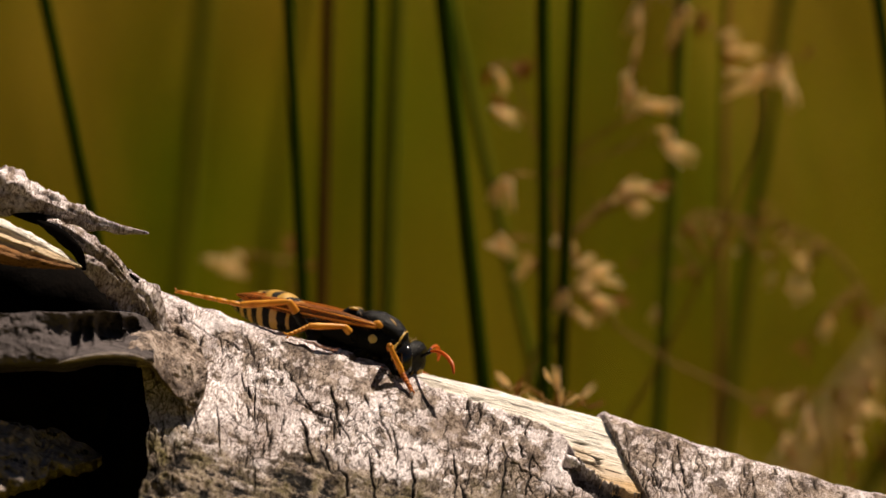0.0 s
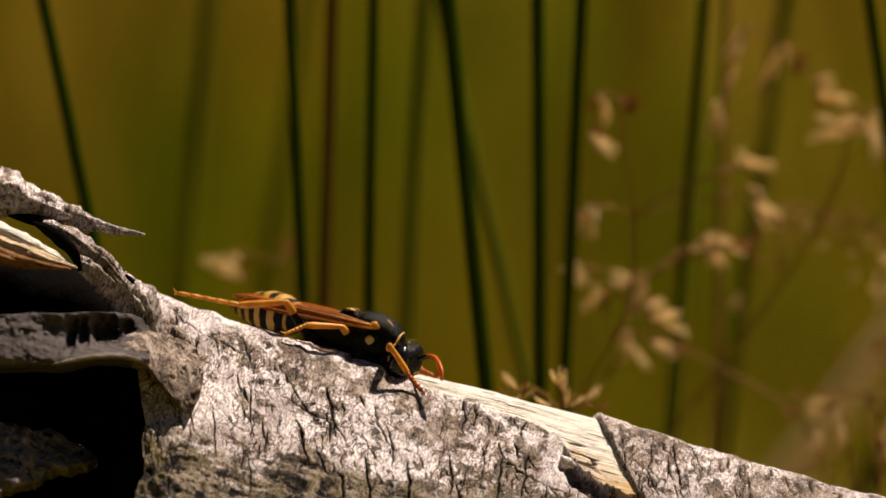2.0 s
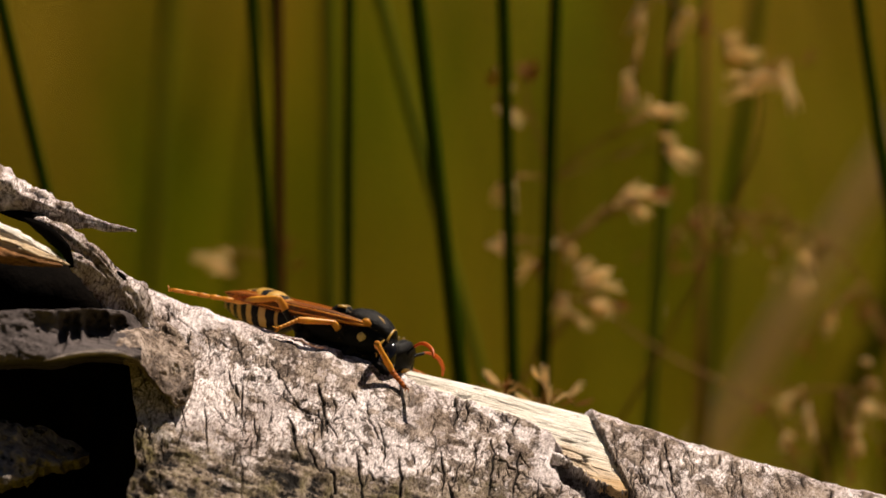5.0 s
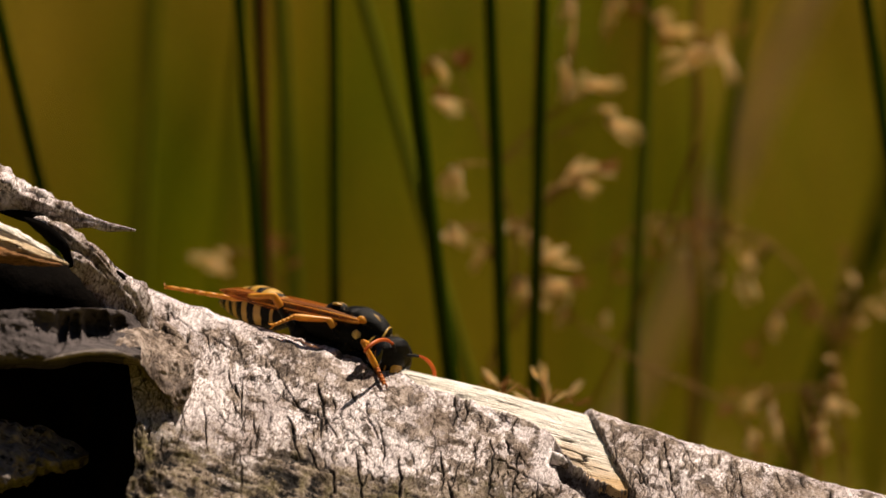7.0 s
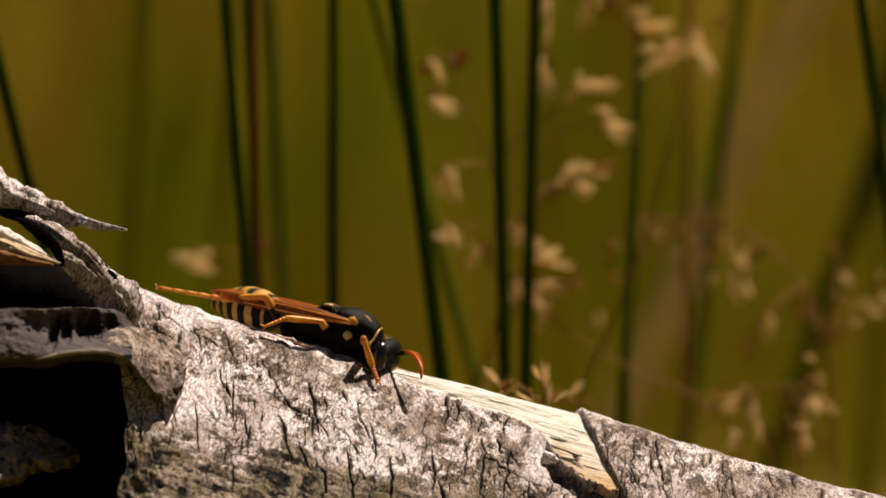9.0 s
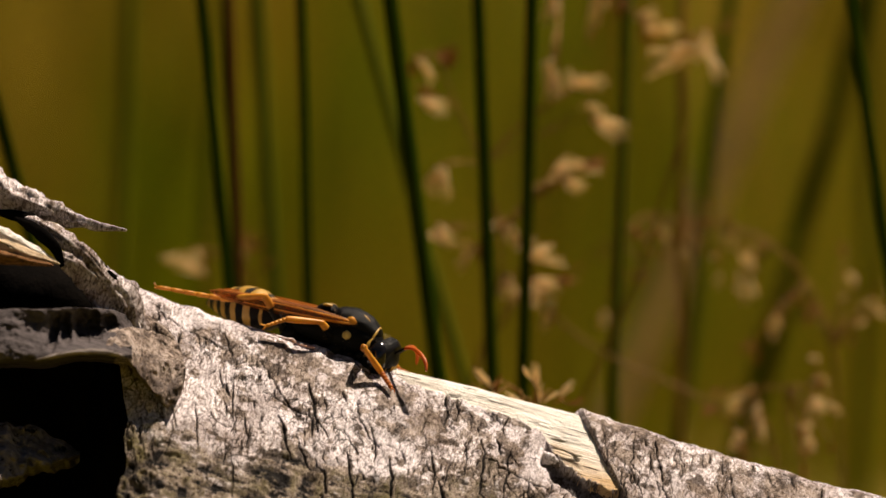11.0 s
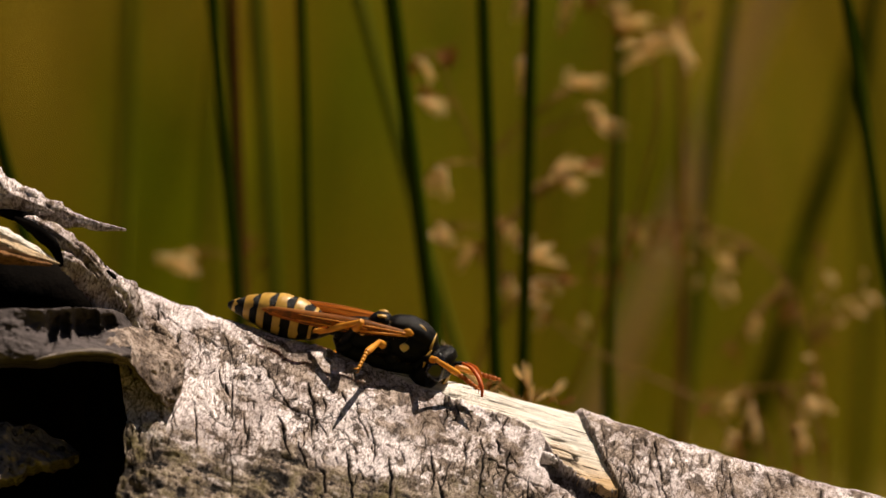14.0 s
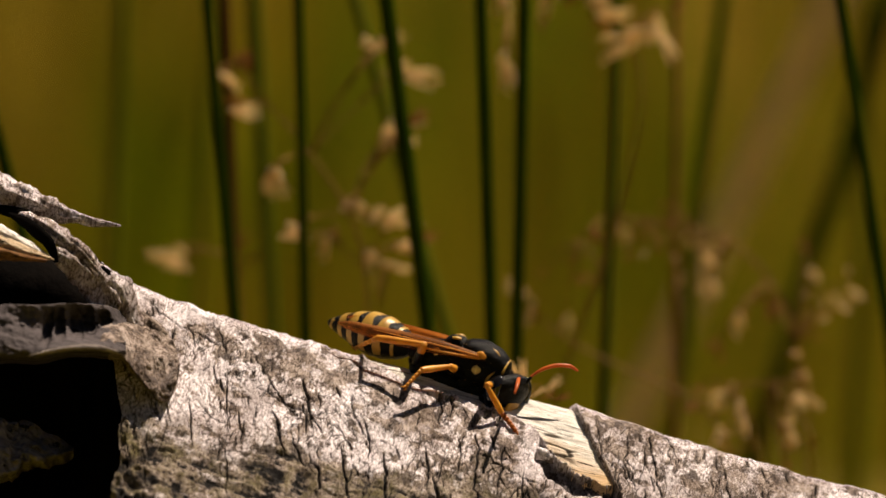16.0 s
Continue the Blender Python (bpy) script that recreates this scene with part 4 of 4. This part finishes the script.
            [(985, 900), (985, 780), (980, 722), (962, 708)],
            [(890, 674, 322, 46, 3, 0), (917, 684, 16, 44, 3, 1), (906, 704, 28, 30, 3, 0), (984, 670, 352, 54, 2, 0), (992, 700, 8, 40, 2, 0), (1014, 706, 58, 40, 2, 0),
             (1042, 696, 46, 44, 2, 0), (1054, 714, 72, 36, 2, 1), (946, 706, 300, 40, 3, 0), (1030, 716, 66, 32, 2, 1)], TUFT_SWAY, slim=0.42)
SIDE_SWAY = [4, 4, 6, 8, 6, 4, 4, 2, 4, 2, 0, -4, -6, -10, -14, -34, -36, -36, -36, -38, -40, -42, -44, -46, -48]
add_panicle("short grass panicle with tan spikelets behind the log", 0.075, 500, 460,
            [(520, 900), (522, 640), (515, 520), (500, 470), (470, 455)],
            [(392, 468, 285, 54, 4, 0), (412, 480, 300, 44, 4, 0), (372, 462, 270, 34, 4, 0), (530, 440, 30, 40, 3, 1), (508, 432, 340, 40, 3, 1), (545, 470, 60, 36, 2, 1)], SIDE_SWAY)
add_panicle("long thin straw grass stalks bent behind the log", 0.065, 1400, 640,
            [(1400, 1000), (1370, 830), (1330, 740), (1250, 690), (1160, 650), (1075, 600), (1030, 560), (1000, 540)],
            [(1015, 565, 200, 50, 6, 0), (1000, 520, 300, 50, 7, 0)], WIND_D)


# ---- the wasp ----
def make_wasp():
    ob = thing("paper_wasp", Matrix.Identity(4), "black and yellow paper wasp with amber wings walking on the bark", "wasp")

    def piece(name, path, radii, mat, parent, label="", at=(0, 0, 0), sides=16, per=4, up=(0, 1, 0), rings=None):
        v, f = loft([(p[0] * U, p[1] * U, p[2] * U) for p in path], [(r * U, q * U) for r, q in radii], sides, 0, 0, up, per=per)
        me = build(name, v, f, mat)
        if rings:
            for i, p in enumerate(me.polygons):
                p.material_index = rings(min(i // sides / (len(v) // sides - 1), 1.0)) if i < len(f) - 2 * sides else 0
        return part(name, me, parent, label, pose(at[0] * U, at[1] * U, at[2] * U))

    piece("thorax", [(-110, 0, -14), (-102, 0, -12), (-80, 0, -8), (-45, 0, -6), (-5, 0, -4), (30, 0, -4), (55, 0, -4), (72, 0, -5), (82, 0, -5)],
          [(7, 7), (17, 17), (27, 28), (33, 33), (37, 36), (35, 35), (29, 31), (19, 22), (8, 9)], BLACK, ob, "matt black thorax", sides=24)
    piece("back_shield", [(-18, 0, 22), (-6, 0, 24), (18, 0, 22), (42, 0, 16), (62, 0, 5), (72, 0, -2)], [(6, 12), (17, 24), (25, 30), (25, 30), (20, 25), (8, 12)], BLACK, ob, "domed black shield of the back", sides=24)
    piece("scutellum", [(-52, 0, 20), (-38, 0, 26), (-22, 0, 27), (-12, 0, 24)], [(4, 10), (13, 20), (14, 22), (6, 12)], BLACK, ob, "black raised scutellum")
    piece("belly", [(-104, 0, -22), (-80, 0, -36), (-40, 0, -42), (0, 0, -44), (35, 0, -42), (60, 0, -32)], [(6, 8), (18, 20), (20, 24), (20, 24), (18, 22), (6, 9)], BLACK, ob, "black underside")
    for y in (-16, 16):
        piece("scutellum_spot", [(-38, y, 36), (-30, y, 38), (-22, y, 38)], [(2, 4), (3, 7), (2, 4)], YELLOW, ob, "yellow spot", sides=10)
    for s in (-1, 1):
        for x, z, r in ((-84, -28, 15), (4, -30, 14), (54, -26, 13)):
            piece("coxa", [(x + 12, 10 * s, z + 14), (x + 4, 16 * s, z + 2), (x - 4, 20 * s, z - 10), (x - 6, 20 * s, z - 18)], [(r * 0.6, r * 0.6), (r, r), (r * 0.8, r * 0.8), (2, 2)], BLACK, ob, sides=14)
        piece("flank_spot", [(13, 34 * s, -4), (21, 37 * s, -3), (29, 34 * s, -2)], [(3, 1), (9, 3), (3, 1)], CREAM, ob, "pale yellow flank spot", sides=10)
        piece("flank_spot", [(-62, 28 * s, 8), (-56, 31 * s, 6), (-50, 29 * s, 4)], [(3, 1), (8, 3), (3, 1)], CREAM, ob, "pale yellow flank spot", sides=10)
        piece("tegula", [(14, 28 * s, 24), (22, 32 * s, 24), (31, 29 * s, 21)], [(3, 2), (8, 5), (3, 2)], ORANGE, ob, "orange wing root", sides=10)
    arc = [(66 + 3 * math.cos(w), 26 * math.sin(w), -4 + 27 * math.cos(w)) for w in [radians(q) for q in range(-80, 81, 20)]]
    piece("collar", arc, [(2.4, 2.4)] * len(arc), YELLOW, ob, "thin yellow collar", sides=8, per=2, up=(1, 0, 0.1))
    for y in (-15, 15):
        piece("shield_mark", [(38, y, 38.5), (46, y * 1.1, 35), (54, y * 1.2, 29)], [(1, 2), (2, 4), (1, 2)], YELLOW, ob, "small yellow mark on the back", sides=8)
    # abdomen of seven overlapping plates, each black before and yellow behind
    abd = piece("abdomen", [(6, 0, 0), (-8, 0, 0), (-40, 0, 0)], [(5, 5), (8, 8), (14, 14)], BLACK, ob, "banded yellow and black abdomen", at=(-106, 0, -8))
    prof = [(-8, 7), (-24, 19), (-48, 31), (-72, 37), (-98, 38.5), (-124, 34.5), (-148, 27), (-170, 18.5), (-188, 10), (-200, 2)]
    px, pr = [p[0] for p in prof][::-1], [p[1] for p in prof][::-1]
    cuts = [-10, -46, -80, -112, -142, -168, -199]
    for i in range(6):
        x0, x1 = cuts[i], cuts[i + 1]
        xs = [x0 + (x1 - x0) * q for q in (-0.12, 0.0, 0.25, 0.5, 0.75, 0.96, 1.0)]
        rad = [float(np.interp(x, px, pr)) + g for x, g in zip(xs, (-2.5, -0.6, 0.5, 1.0, 1.5, 1.6, 0.2))]
        seg = piece("abdomen_plate", [(x, 0, -0.0006 * x * x) for x in xs], [(max(r, 0.8), max(r * 0.96, 0.8)) for r in rad], [BLACK, YELLOW], abd, sides=56, per=6,
                    up=(0, 1, 0), rings=lambda q, i=i: 1 if 0.5 < q < 0.985 and i > 0 or i == 0 and 0.72 < q < 0.98 else 0)
        me = seg.data
        for p in me.polygons:       # bands dip forward at the middle of the back, with black notches below
            c = p.center
            a = math.atan2(c.y, c.z + 0.0006 * (c.x / U) ** 2 * U)
            q = (c.x / U - x0) / (x1 - x0)
            if i and p.material_index == 0 and q > 0.53 - 0.09 * math.cos(a * 6) - 0.06 * max(0, math.cos(a)) * (i < 4):
                p.material_index = 1
            if abs(a) > 2.5 or i == 5 and q > 0.7:
                p.material_index = 0
    # wings, folded lengthwise along the back
    for s, droop in ((-1, 0), (1, 0)):
        n, v, f = 16, [], []
        for i in range(n + 1):
            q = i / n
            w = 15 * min(1, 0.4 + 2.2 * q) * (1 - q ** 6) ** 0.5 + 0.8
            cx, cy, cz = 22 - 262 * q, s * (30 + 8 * math.sin(2.6 * q)), 21 - 17 * q
            for e, (oy, oz) in enumerate(((0.5, -0.8), (0.6, -0.25), (0.3, 0.35), (-0.2, 0.7), (-0.8, 0.75))):
                v.append((cx * U, (cy + s * oy * w * 0.6) * U, (cz + oz * w + 0.8 * math.sin(9 * q + e)) * U))
        f = sheet_faces(n + 1, 5)
        ob_w = part("wing", build("wing", v, f, WING), ob, "folded amber wing")
        sol = ob_w.modifiers.new("thickness", 'SOLIDIFY')
        sol.thickness = 0.00003
        for o, w in ((0.5, 2.2), (-0.35, 1.2)):
            piece("wing_vein", [(22 - 262 * q, s * (30 + 8 * math.sin(2.6 * q) + 5), 21 - 17 * q - 13 * min(1, 0.4 + 2.2 * q) * o) for q in (0, 0.2, 0.4, 0.6, 0.75)],
                  [(w, w), (w, w), (w * 0.8, w * 0.8), (w * 0.5, w * 0.5), (w * 0.25, w * 0.25)], ORANGE, ob_w, "orange leading vein", sides=7)
    # head
    head = piece("head", [(-11, 0, -9), (-4, 0, -12), (5, 0, -16), (17, 0, -20), (30, 0, -25), (40, 0, -28), (44, 0, -30)], [(12, 10), (33, 30), (46, 42), (51, 46), (46, 41), (29, 26), (6, 6)],
                 BLACK, ob, "black head with yellow face", at=(67, 0, -12), sides=28)
    for s in (-1, 1):
        piece("eye", [(17, 30 * s, 18), (20, 38 * s, 3), (24, 39 * s, -22), (25, 32 * s, -48)], [(4, 2), (15, 10), (18, 11), (6, 2)], EYE, head, "large glossy black eye", sides=16)
        piece("eye_rim", [(1, 32 * s, 16), (-1, 38 * s, 4), (1, 40 * s, -10), (3, 39 * s, -20)], [(1, 0.6), (3.4, 2), (2.4, 2), (0.8, 0.6)], YELLOW, head, "yellow line behind the eye", sides=8)
    piece("face_plate", [(38, 0, 0), (44.5, 0, -11), (47, 0, -28), (45, 0, -48), (37, 0, -65)], [(2, 8), (4, 13), (5, 15), (4, 11), (2, 4)], YELLOW, head, "yellow face plate", sides=18)
    for s in (-1, 1):
        piece("cheek_mark", [(35, 25 * s, -4), (40, 24 * s, -17), (40, 21 * s, -34)], [(1, 1), (3, 3), (1, 1)], YELLOW, head, "yellow mark beside the eye", sides=8)
        piece("mandible", [(31, 15 * s, -54), (34, 11 * s, -67), (31, 3 * s, -75)], [(5, 5), (6, 5), (1.5, 1.5)], ORANGE, head, "orange jaw", sides=10)
    rng = random.Random(21)
    for host, middle, size, count in ((ob, Vector((5, 0, -4)), Vector((74, 38, 46)), 420), (head, Vector((18, 0, -20)), Vector((28, 44, 50)), 160)):
        hv, hf = [], []
        for i in range(count):
            way = Vector((rng.gauss(0, 1), rng.gauss(0, 1), rng.gauss(0, 1))).normalized()
            root = middle + Vector((way.x * size.x, way.y * size.y, way.z * size.z)) * 0.93
            tip = root + (way + Vector((-0.5, 0, 0.1)) + Vector((rng.gauss(0, 0.2), rng.gauss(0, 0.2), rng.gauss(0, 0.2)))) * rng.uniform(4, 7.5)
            o = len(hv)
            hv += [(root + q) * U for q in (Vector((0.45, 0, 0)), Vector((-0.25, 0.4, 0)), Vector((-0.25, -0.4, 0)))] + [tip * U]
            hf += [(o, o + 1, o + 3), (o + 1, o + 2, o + 3), (o + 2, o, o + 3)]
        tagged(part("hair", build("hair", hv, hf, HAIR), host, "sparse fine pale hair"), kind="stuff")
    ants = []
    for s in (-1, 1):
        path = [(0, 0, 0), (12, 2 * s, 9), (26, 5 * s, 17), (34, 8 * s, 20), (55, 14 * s, 22), (78, 20 * s, 17), (98, 24 * s, 6), (108, 26 * s, -8)]
        ants.append((piece("antenna", path, [(2.4, 2.4), (2.8, 2.8), (2.8, 2.8), (2.4, 2.4), (3.3, 3.3), (3.8, 3.8), (3.6, 3.6), (1.8, 1.8)], [RUST, BLACK], head,
                          "rust orange antenna, black at its base", at=(40, 9 * s, 0), sides=10, rings=lambda q: 1 if q < 0.3 else 0), Vector((40, 9 * s, 0)), Vector(path[-1]), s, 1 if s < 0 else 3))
    # legs: thigh, shin and foot hang one on the other, and each is keyed in the body's space
    legs = []
    for name, hip, thigh, shin, foot, thick in (("hind_leg", (-90, 18, -30), 78, 86, 116, 8.5), ("middle_leg", (2, 20, -20), 50, 63, 38, 8.0), ("fore_leg", (58, 20, -20), 64, 57, 42, 7.5)):
        for s in (-1, 1):
            far = s > 0
            a = piece(name, [(0, 0, 0), (thigh * 0.25, 0, 0), (thigh * 0.7, 0, 0), (thigh, 0, 0), (thigh * 1.04, 0, 0)], [(thick * 0.6,) * 2, (thick,) * 2, (thick * 0.92,) * 2, (thick * 0.7,) * 2, (thick * 0.3,) * 2],
                      [ORANGE, BLACK], ob, "orange thigh, dark at the hip", at=(hip[0], hip[1] * s, hip[2]), sides=12, rings=lambda w: 1 if w < 0.5 else 0)
            b = piece("shin", [(-2, 0, 0), (shin * 0.2, 0, 0), (shin * 0.75, 0, 0), (shin, 0, 0), (shin * 1.03, 0, 0)], [(thick * 0.45,) * 2, (thick * 0.62,) * 2, (thick * 0.8,) * 2, (thick * 0.68,) * 2, (thick * 0.3,) * 2],
                      ORANGE, ob, "orange shin", sides=10)
            vs, fs = [], []
            for j in range(5):
                x0, x1, w = foot * j / 5, foot * (j + 1) / 5, thick * ((0.72 if name == "fore_leg" else 0.56) - 0.03 * j)
                v2, f2 = loft([(x0 * U, 0, 0), ((x0 * 0.3 + x1 * 0.7) * U, 0, 0), (x1 * U, 0, 0)], [w * 0.8 * U, w * U, w * 0.85 * U], 8)
                fs += [tuple(len(vs) + x for x in y) for y in f2]
                vs += v2
            for d in (-1, 1):
                v2, f2 = loft([(foot * U, 0, 0), ((foot + 6) * U, 4 * d * U, U), ((foot + 9) * U, 6 * d * U, -4 * U)], [2 * U, 1.6 * U, 0.5 * U], 6)
                fs += [tuple(len(vs) + x for x in y) for y in f2]
                vs += v2
            c = part("foot", build("foot", vs, fs, DARK_RUST if name == "fore_leg" else ORANGE), ob, "jointed orange foot with two claws")
            legs.append((name, s, (a, b, c), Vector((hip[0], hip[1] * s, hip[2])), (thigh, shin, foot)))
    return ob, abd, head, ants, legs


WASP, ABDOMEN, HEAD, ANTENNAE, LEGS = make_wasp()
# seconds, place in the plan, pitch, roll, yaw
BODY = [(0, 648.0, 591.0, 16, 0, -12), (1, 649.0, 592.0, 16, 0, -12), (2, 650.0, 591.0, 16, 0, -12), (3, 650.0, 593.0, 16, 0, -12), (4, 651.0, 592.0, 16, 0, -12), (6.5, 644.0, 590.0, 16, 0, -12), (7, 642.0, 588.0, 16, 0, -12), (8, 642.0, 591.0, 16, 0, -12), (9, 642.0, 591.0, 16, 0, -12), (11.5, 640.0, 589.0, 16, 0, -12), (12.5, 639.0, 586.0, 16, 4, -12), (13, 652.0, 588.0, 16, 6, -12), (13.5, 682.5, 589.5, 15, 8, -8), (14, 739.0, 604.0, 13.5, 15, -2), (14.2, 773.1, 617.0, 13, 18, 0), (14.5, 811.2, 624.0, 12.5, 20, 0), (15, 869.5, 641.0, 15, 15, -5), (15.5, 883.8, 657.0, 16, 12, -8), (16, 880.0, 654.0, 17, 8, -10)]
NOD = [(0, 4, -4), (1.5, 6, -4), (3.5, 8, -4), (6.5, 8, -28), (7, 8, -30), (7.5, 8, -30), (8, 8, -22), (8.5, 8, -8), (9, 8, -4), (12, 5, -4), (13.2, 6, -4), (14, 16, -4), (14.5, 24, -2), (15.2, 24, -8), (15.6, 24, -18), (16, 16, -34)]
# seconds, yaw, pitch, shift forward and shift up of the abdomen
TAIL = [(0, -30, 2, 12, -4), (7, -32, 2, 12, -4), (12.5, -30, 2, 10, -4), (13.2, -28, 3, 10, -4), (13.6, -18, 5, 8, -6), (14, -6, 6, 3, -8), (14.5, 0, 5.5, 0, -9), (15, -8, 5, 4, -8), (15.5, -16, 4, 10, -6), (16, -22, 3, 16, -5)]


def blend(rows, t):
    return [float(np.interp(t, [r[0] for r in rows], [r[i] for r in rows])) for i in range(1, len(rows[0]))]


def wasp_pose(t):
    a, b, pitch, roll, yaw = blend(BODY, t)
    depth = float(np.interp(t, (0, 13, 14, 16), (0.0006, 0.0005, -0.001, -0.001)))
    return Matrix.Translation(at_plan(a, b, depth)) @ pose(0, 0, 0, roll, pitch, yaw)


def head_pose(t):
    pitch, yaw = blend(NOD, t)
    return pose(67 * U, 0, -12 * U, 0, pitch, yaw)


# seconds, then knee, ankle and toe of the near legs in the plan
STEPS = {
    "hind_leg": [(0, 512, 534, 428, 540, 293, 512), (7, 508, 528, 432, 533, 296, 510), (12.6, 508, 529, 431, 533, 296, 509), (13, 520, 533, 443, 537, 306, 512), (13.5, 556, 546, 478, 549, 345, 520), (14, 680, 575, 606, 592, 540, 584),
                 (14.5, 709, 610, 634, 622, 590, 632), (15, 760, 622, 690, 618, 648, 633), (15.5, 785, 618, 705, 614, 664, 632), (16, 800, 622, 718, 611, 678, 630)],
    "middle_leg": [(0, 610, 578, 548, 577, 512, 592), (7, 605, 571, 534, 565, 499, 584), (12.6, 609, 577, 543, 573, 507, 586), (13, 612, 580, 550, 578, 516, 588), (13.5, 613, 586, 562, 585, 535, 588), (14, 711, 611, 690, 628, 676, 655),
                   (14.5, 786, 651, 771, 697, 787, 727), (15, 822, 656, 800, 690, 796, 715), (15.5, 830, 662, 795, 690, 768, 716), (16, 845, 661, 795, 667, 761, 702)],
    "fore_leg": [(0, 690, 611, 712, 660, 728, 688), (1, 700, 610, 724, 662, 742, 690), (1.5, 701, 609, 733, 665, 753, 690), (2.5, 694, 611, 730, 666, 753, 690), (4, 696, 613, 730, 667, 752, 690), (6.5, 670, 609, 692, 657, 709, 683),
                 (7, 666, 610, 690, 656, 703, 681), (8, 671, 612, 693, 660, 705, 684), (9, 682, 604, 698, 655, 708, 680), (11.5, 682, 620, 715, 664, 736, 692), (12.6, 684, 618, 715, 661, 738, 695), (13, 710, 616, 740, 662, 760, 694),
                 (13.5, 741, 620, 757, 666, 785, 692), (14, 812, 642, 852, 668, 884, 692), (14.5, 863, 649, 874, 708, 903, 732), (15, 900, 668, 908, 705, 922, 728), (15.5, 905, 672, 920, 715, 940, 742), (16, 910, 694, 936, 742, 968, 782)]}
# the far legs: offsets of the same joints from the body's place
FAR = {"hind_leg": (-92, 30, -165, 27, -250, 6), "middle_leg": (-10, 8, 18, 22, 34, 40)}
# seconds, then the tips of the near and of the far antenna in the plan
FEEL = [(0, 803, 660, 775, 640), (0.5, 800, 656, 790, 650), (1, 786, 698, 792, 690), (1.5, 810, 677, 795, 672), (2, 789, 670, 780, 668), (2.5, 806, 663, 790, 668), (3, 812, 655, 795, 660), (3.5, 814, 647, 790, 662), (4, 817, 643, 790, 660),
        (6.5, 690, 622, 812, 700), (7, 668, 627, 788, 688), (7.5, 677, 626, 785, 688), (8, 722, 623, 799, 692), (8.5, 768, 692, 828, 652), (9, 784, 675, 780, 672), (11.5, 796, 652, 780, 640), (12, 800, 625, 790, 622),
        (12.5, 806, 620, 800, 612), (13, 820, 620, 818, 610), (13.3, 835, 660, 840, 615), (13.5, 840, 706, 867, 631), (14, 892, 707, 885, 700), (14.2, 950, 707, 955, 700), (14.5, 951, 719, 985, 732), (15, 1030, 712, 1050, 709),
        (15.5, 1040, 715, 1074, 712), (16, 958, 707, 1090, 663)]


def reach(start, a, b, length, side, to_local):
    """The way from start to the place (a, b) of the plan, leaning towards the camera (side below 0) or away as far as the length allows."""
    gap = to_local @ at_plan(a, b, 0) / U - start
    away = (to_local.to_3x3() @ Vector((0, 1, 0))).normalized()
    gap -= away * gap.dot(away)
    if gap.length > 0.985 * length:
        gap *= 0.985 * length / gap.length
    return gap + away * math.copysign(math.sqrt(length * length - gap.length_squared), side)


def turned(at, rest, way):
    return Matrix.Translation(at * U) @ rest.rotation_difference(way).to_matrix().to_4x4()


def bark_depth(a, b):
    """How far before the ridge the bark lies at a place of the plan."""
    d = max(0.0, (b - 513 - 0.285 * (a - 250)) * U) + 0.0012
    return -math.sqrt((d * d - 0.0012 ** 2) / STEEP)


def leg_rows(side, hip, lengths, track, fixed=None):
    """Poses of thigh, shin and foot that bring the joints to their places, leaning so that the foot comes nearest to the bark."""
    best = None
    for leans in itertools.product((-1, 1), repeat=2) if fixed is None else (fixed,):
        signs, out, firsts, miss = (side, *leans), [[], [], []], [], 0.0
        for t, *joints in track:
            here, p = wasp_pose(t), hip.copy()
            inv = here.inverted()
            for i in range(3):
                a, b = joints[2 * i], joints[2 * i + 1]
                way = reach(p, a, b, lengths[i], signs[i], inv)
                if len(firsts) == i:
                    firsts.append((way, Vector((1, 0, 0)).rotation_difference(way).to_matrix().to_4x4()))
                out[i].append((t, turned(p, firsts[i][0], way) @ firsts[i][1]))
                p = p + way.normalized() * lengths[i]
                if i:
                    gap = (here @ (p * U)).y - (bark_depth(a, b) - 0.0007 if side < 0 else 0.003)
                    miss += (0, 0.5, 1)[i] * abs(gap) * (6 if side < 0 < gap else 1)      # never in the wood
        if best is None or miss < best[0]:
            best = (miss, out)
    return best[1]


def motions():
    for ob, x, y, leans in STEMS:
        walk(ob, [(t, pose(x, y, GROUND, 0, a, 0)) for t, a in zip(TIMES, leans)])
    for ob, foot, leans in PANICLES:
        walk(ob, [(t, pose(foot.x, foot.y, foot.z, 0, a, 0)) for t, a in leans])
    walk(WASP, [(r[0], wasp_pose(r[0])) for r in BODY])
    walk(ABDOMEN, [(t, pose((f - 106) * U, 0, (-8 + 0.2 * f + g) * U, 0, p, y)) for t, y, p, f, g in TAIL])
    walk(HEAD, [(r[0], head_pose(r[0])) for r in NOD])
    for ob, base, tip, side, i in ANTENNAE:
        rows = []
        for r in FEEL:
            inv = (wasp_pose(r[0]) @ head_pose(r[0])).inverted()
            rows.append((r[0], turned(base, tip, reach(base, r[i], r[i + 1], tip.length, side, inv))))
        walk(ob, rows)
    for name, side, pieces, hip, lengths in LEGS:
        track = STEPS[name]
        if side > 0 and name == "fore_leg":
            track = [(t, ka + 14, kb + 6, aa + 30, ab, ta + 44, tb - 12) for t, ka, kb, aa, ab, ta, tb in track]
        elif side > 0:
            track = [(r[0], *[(r[1], r[2])[j % 2] + q for j, q in enumerate(FAR[name])]) for r in BODY]
        for ob, rows in zip(pieces, leg_rows(side, hip, lengths, track, (1, 1) if name == "hind_leg" and side < 0 else None)):
            walk(ob, rows)


motions()
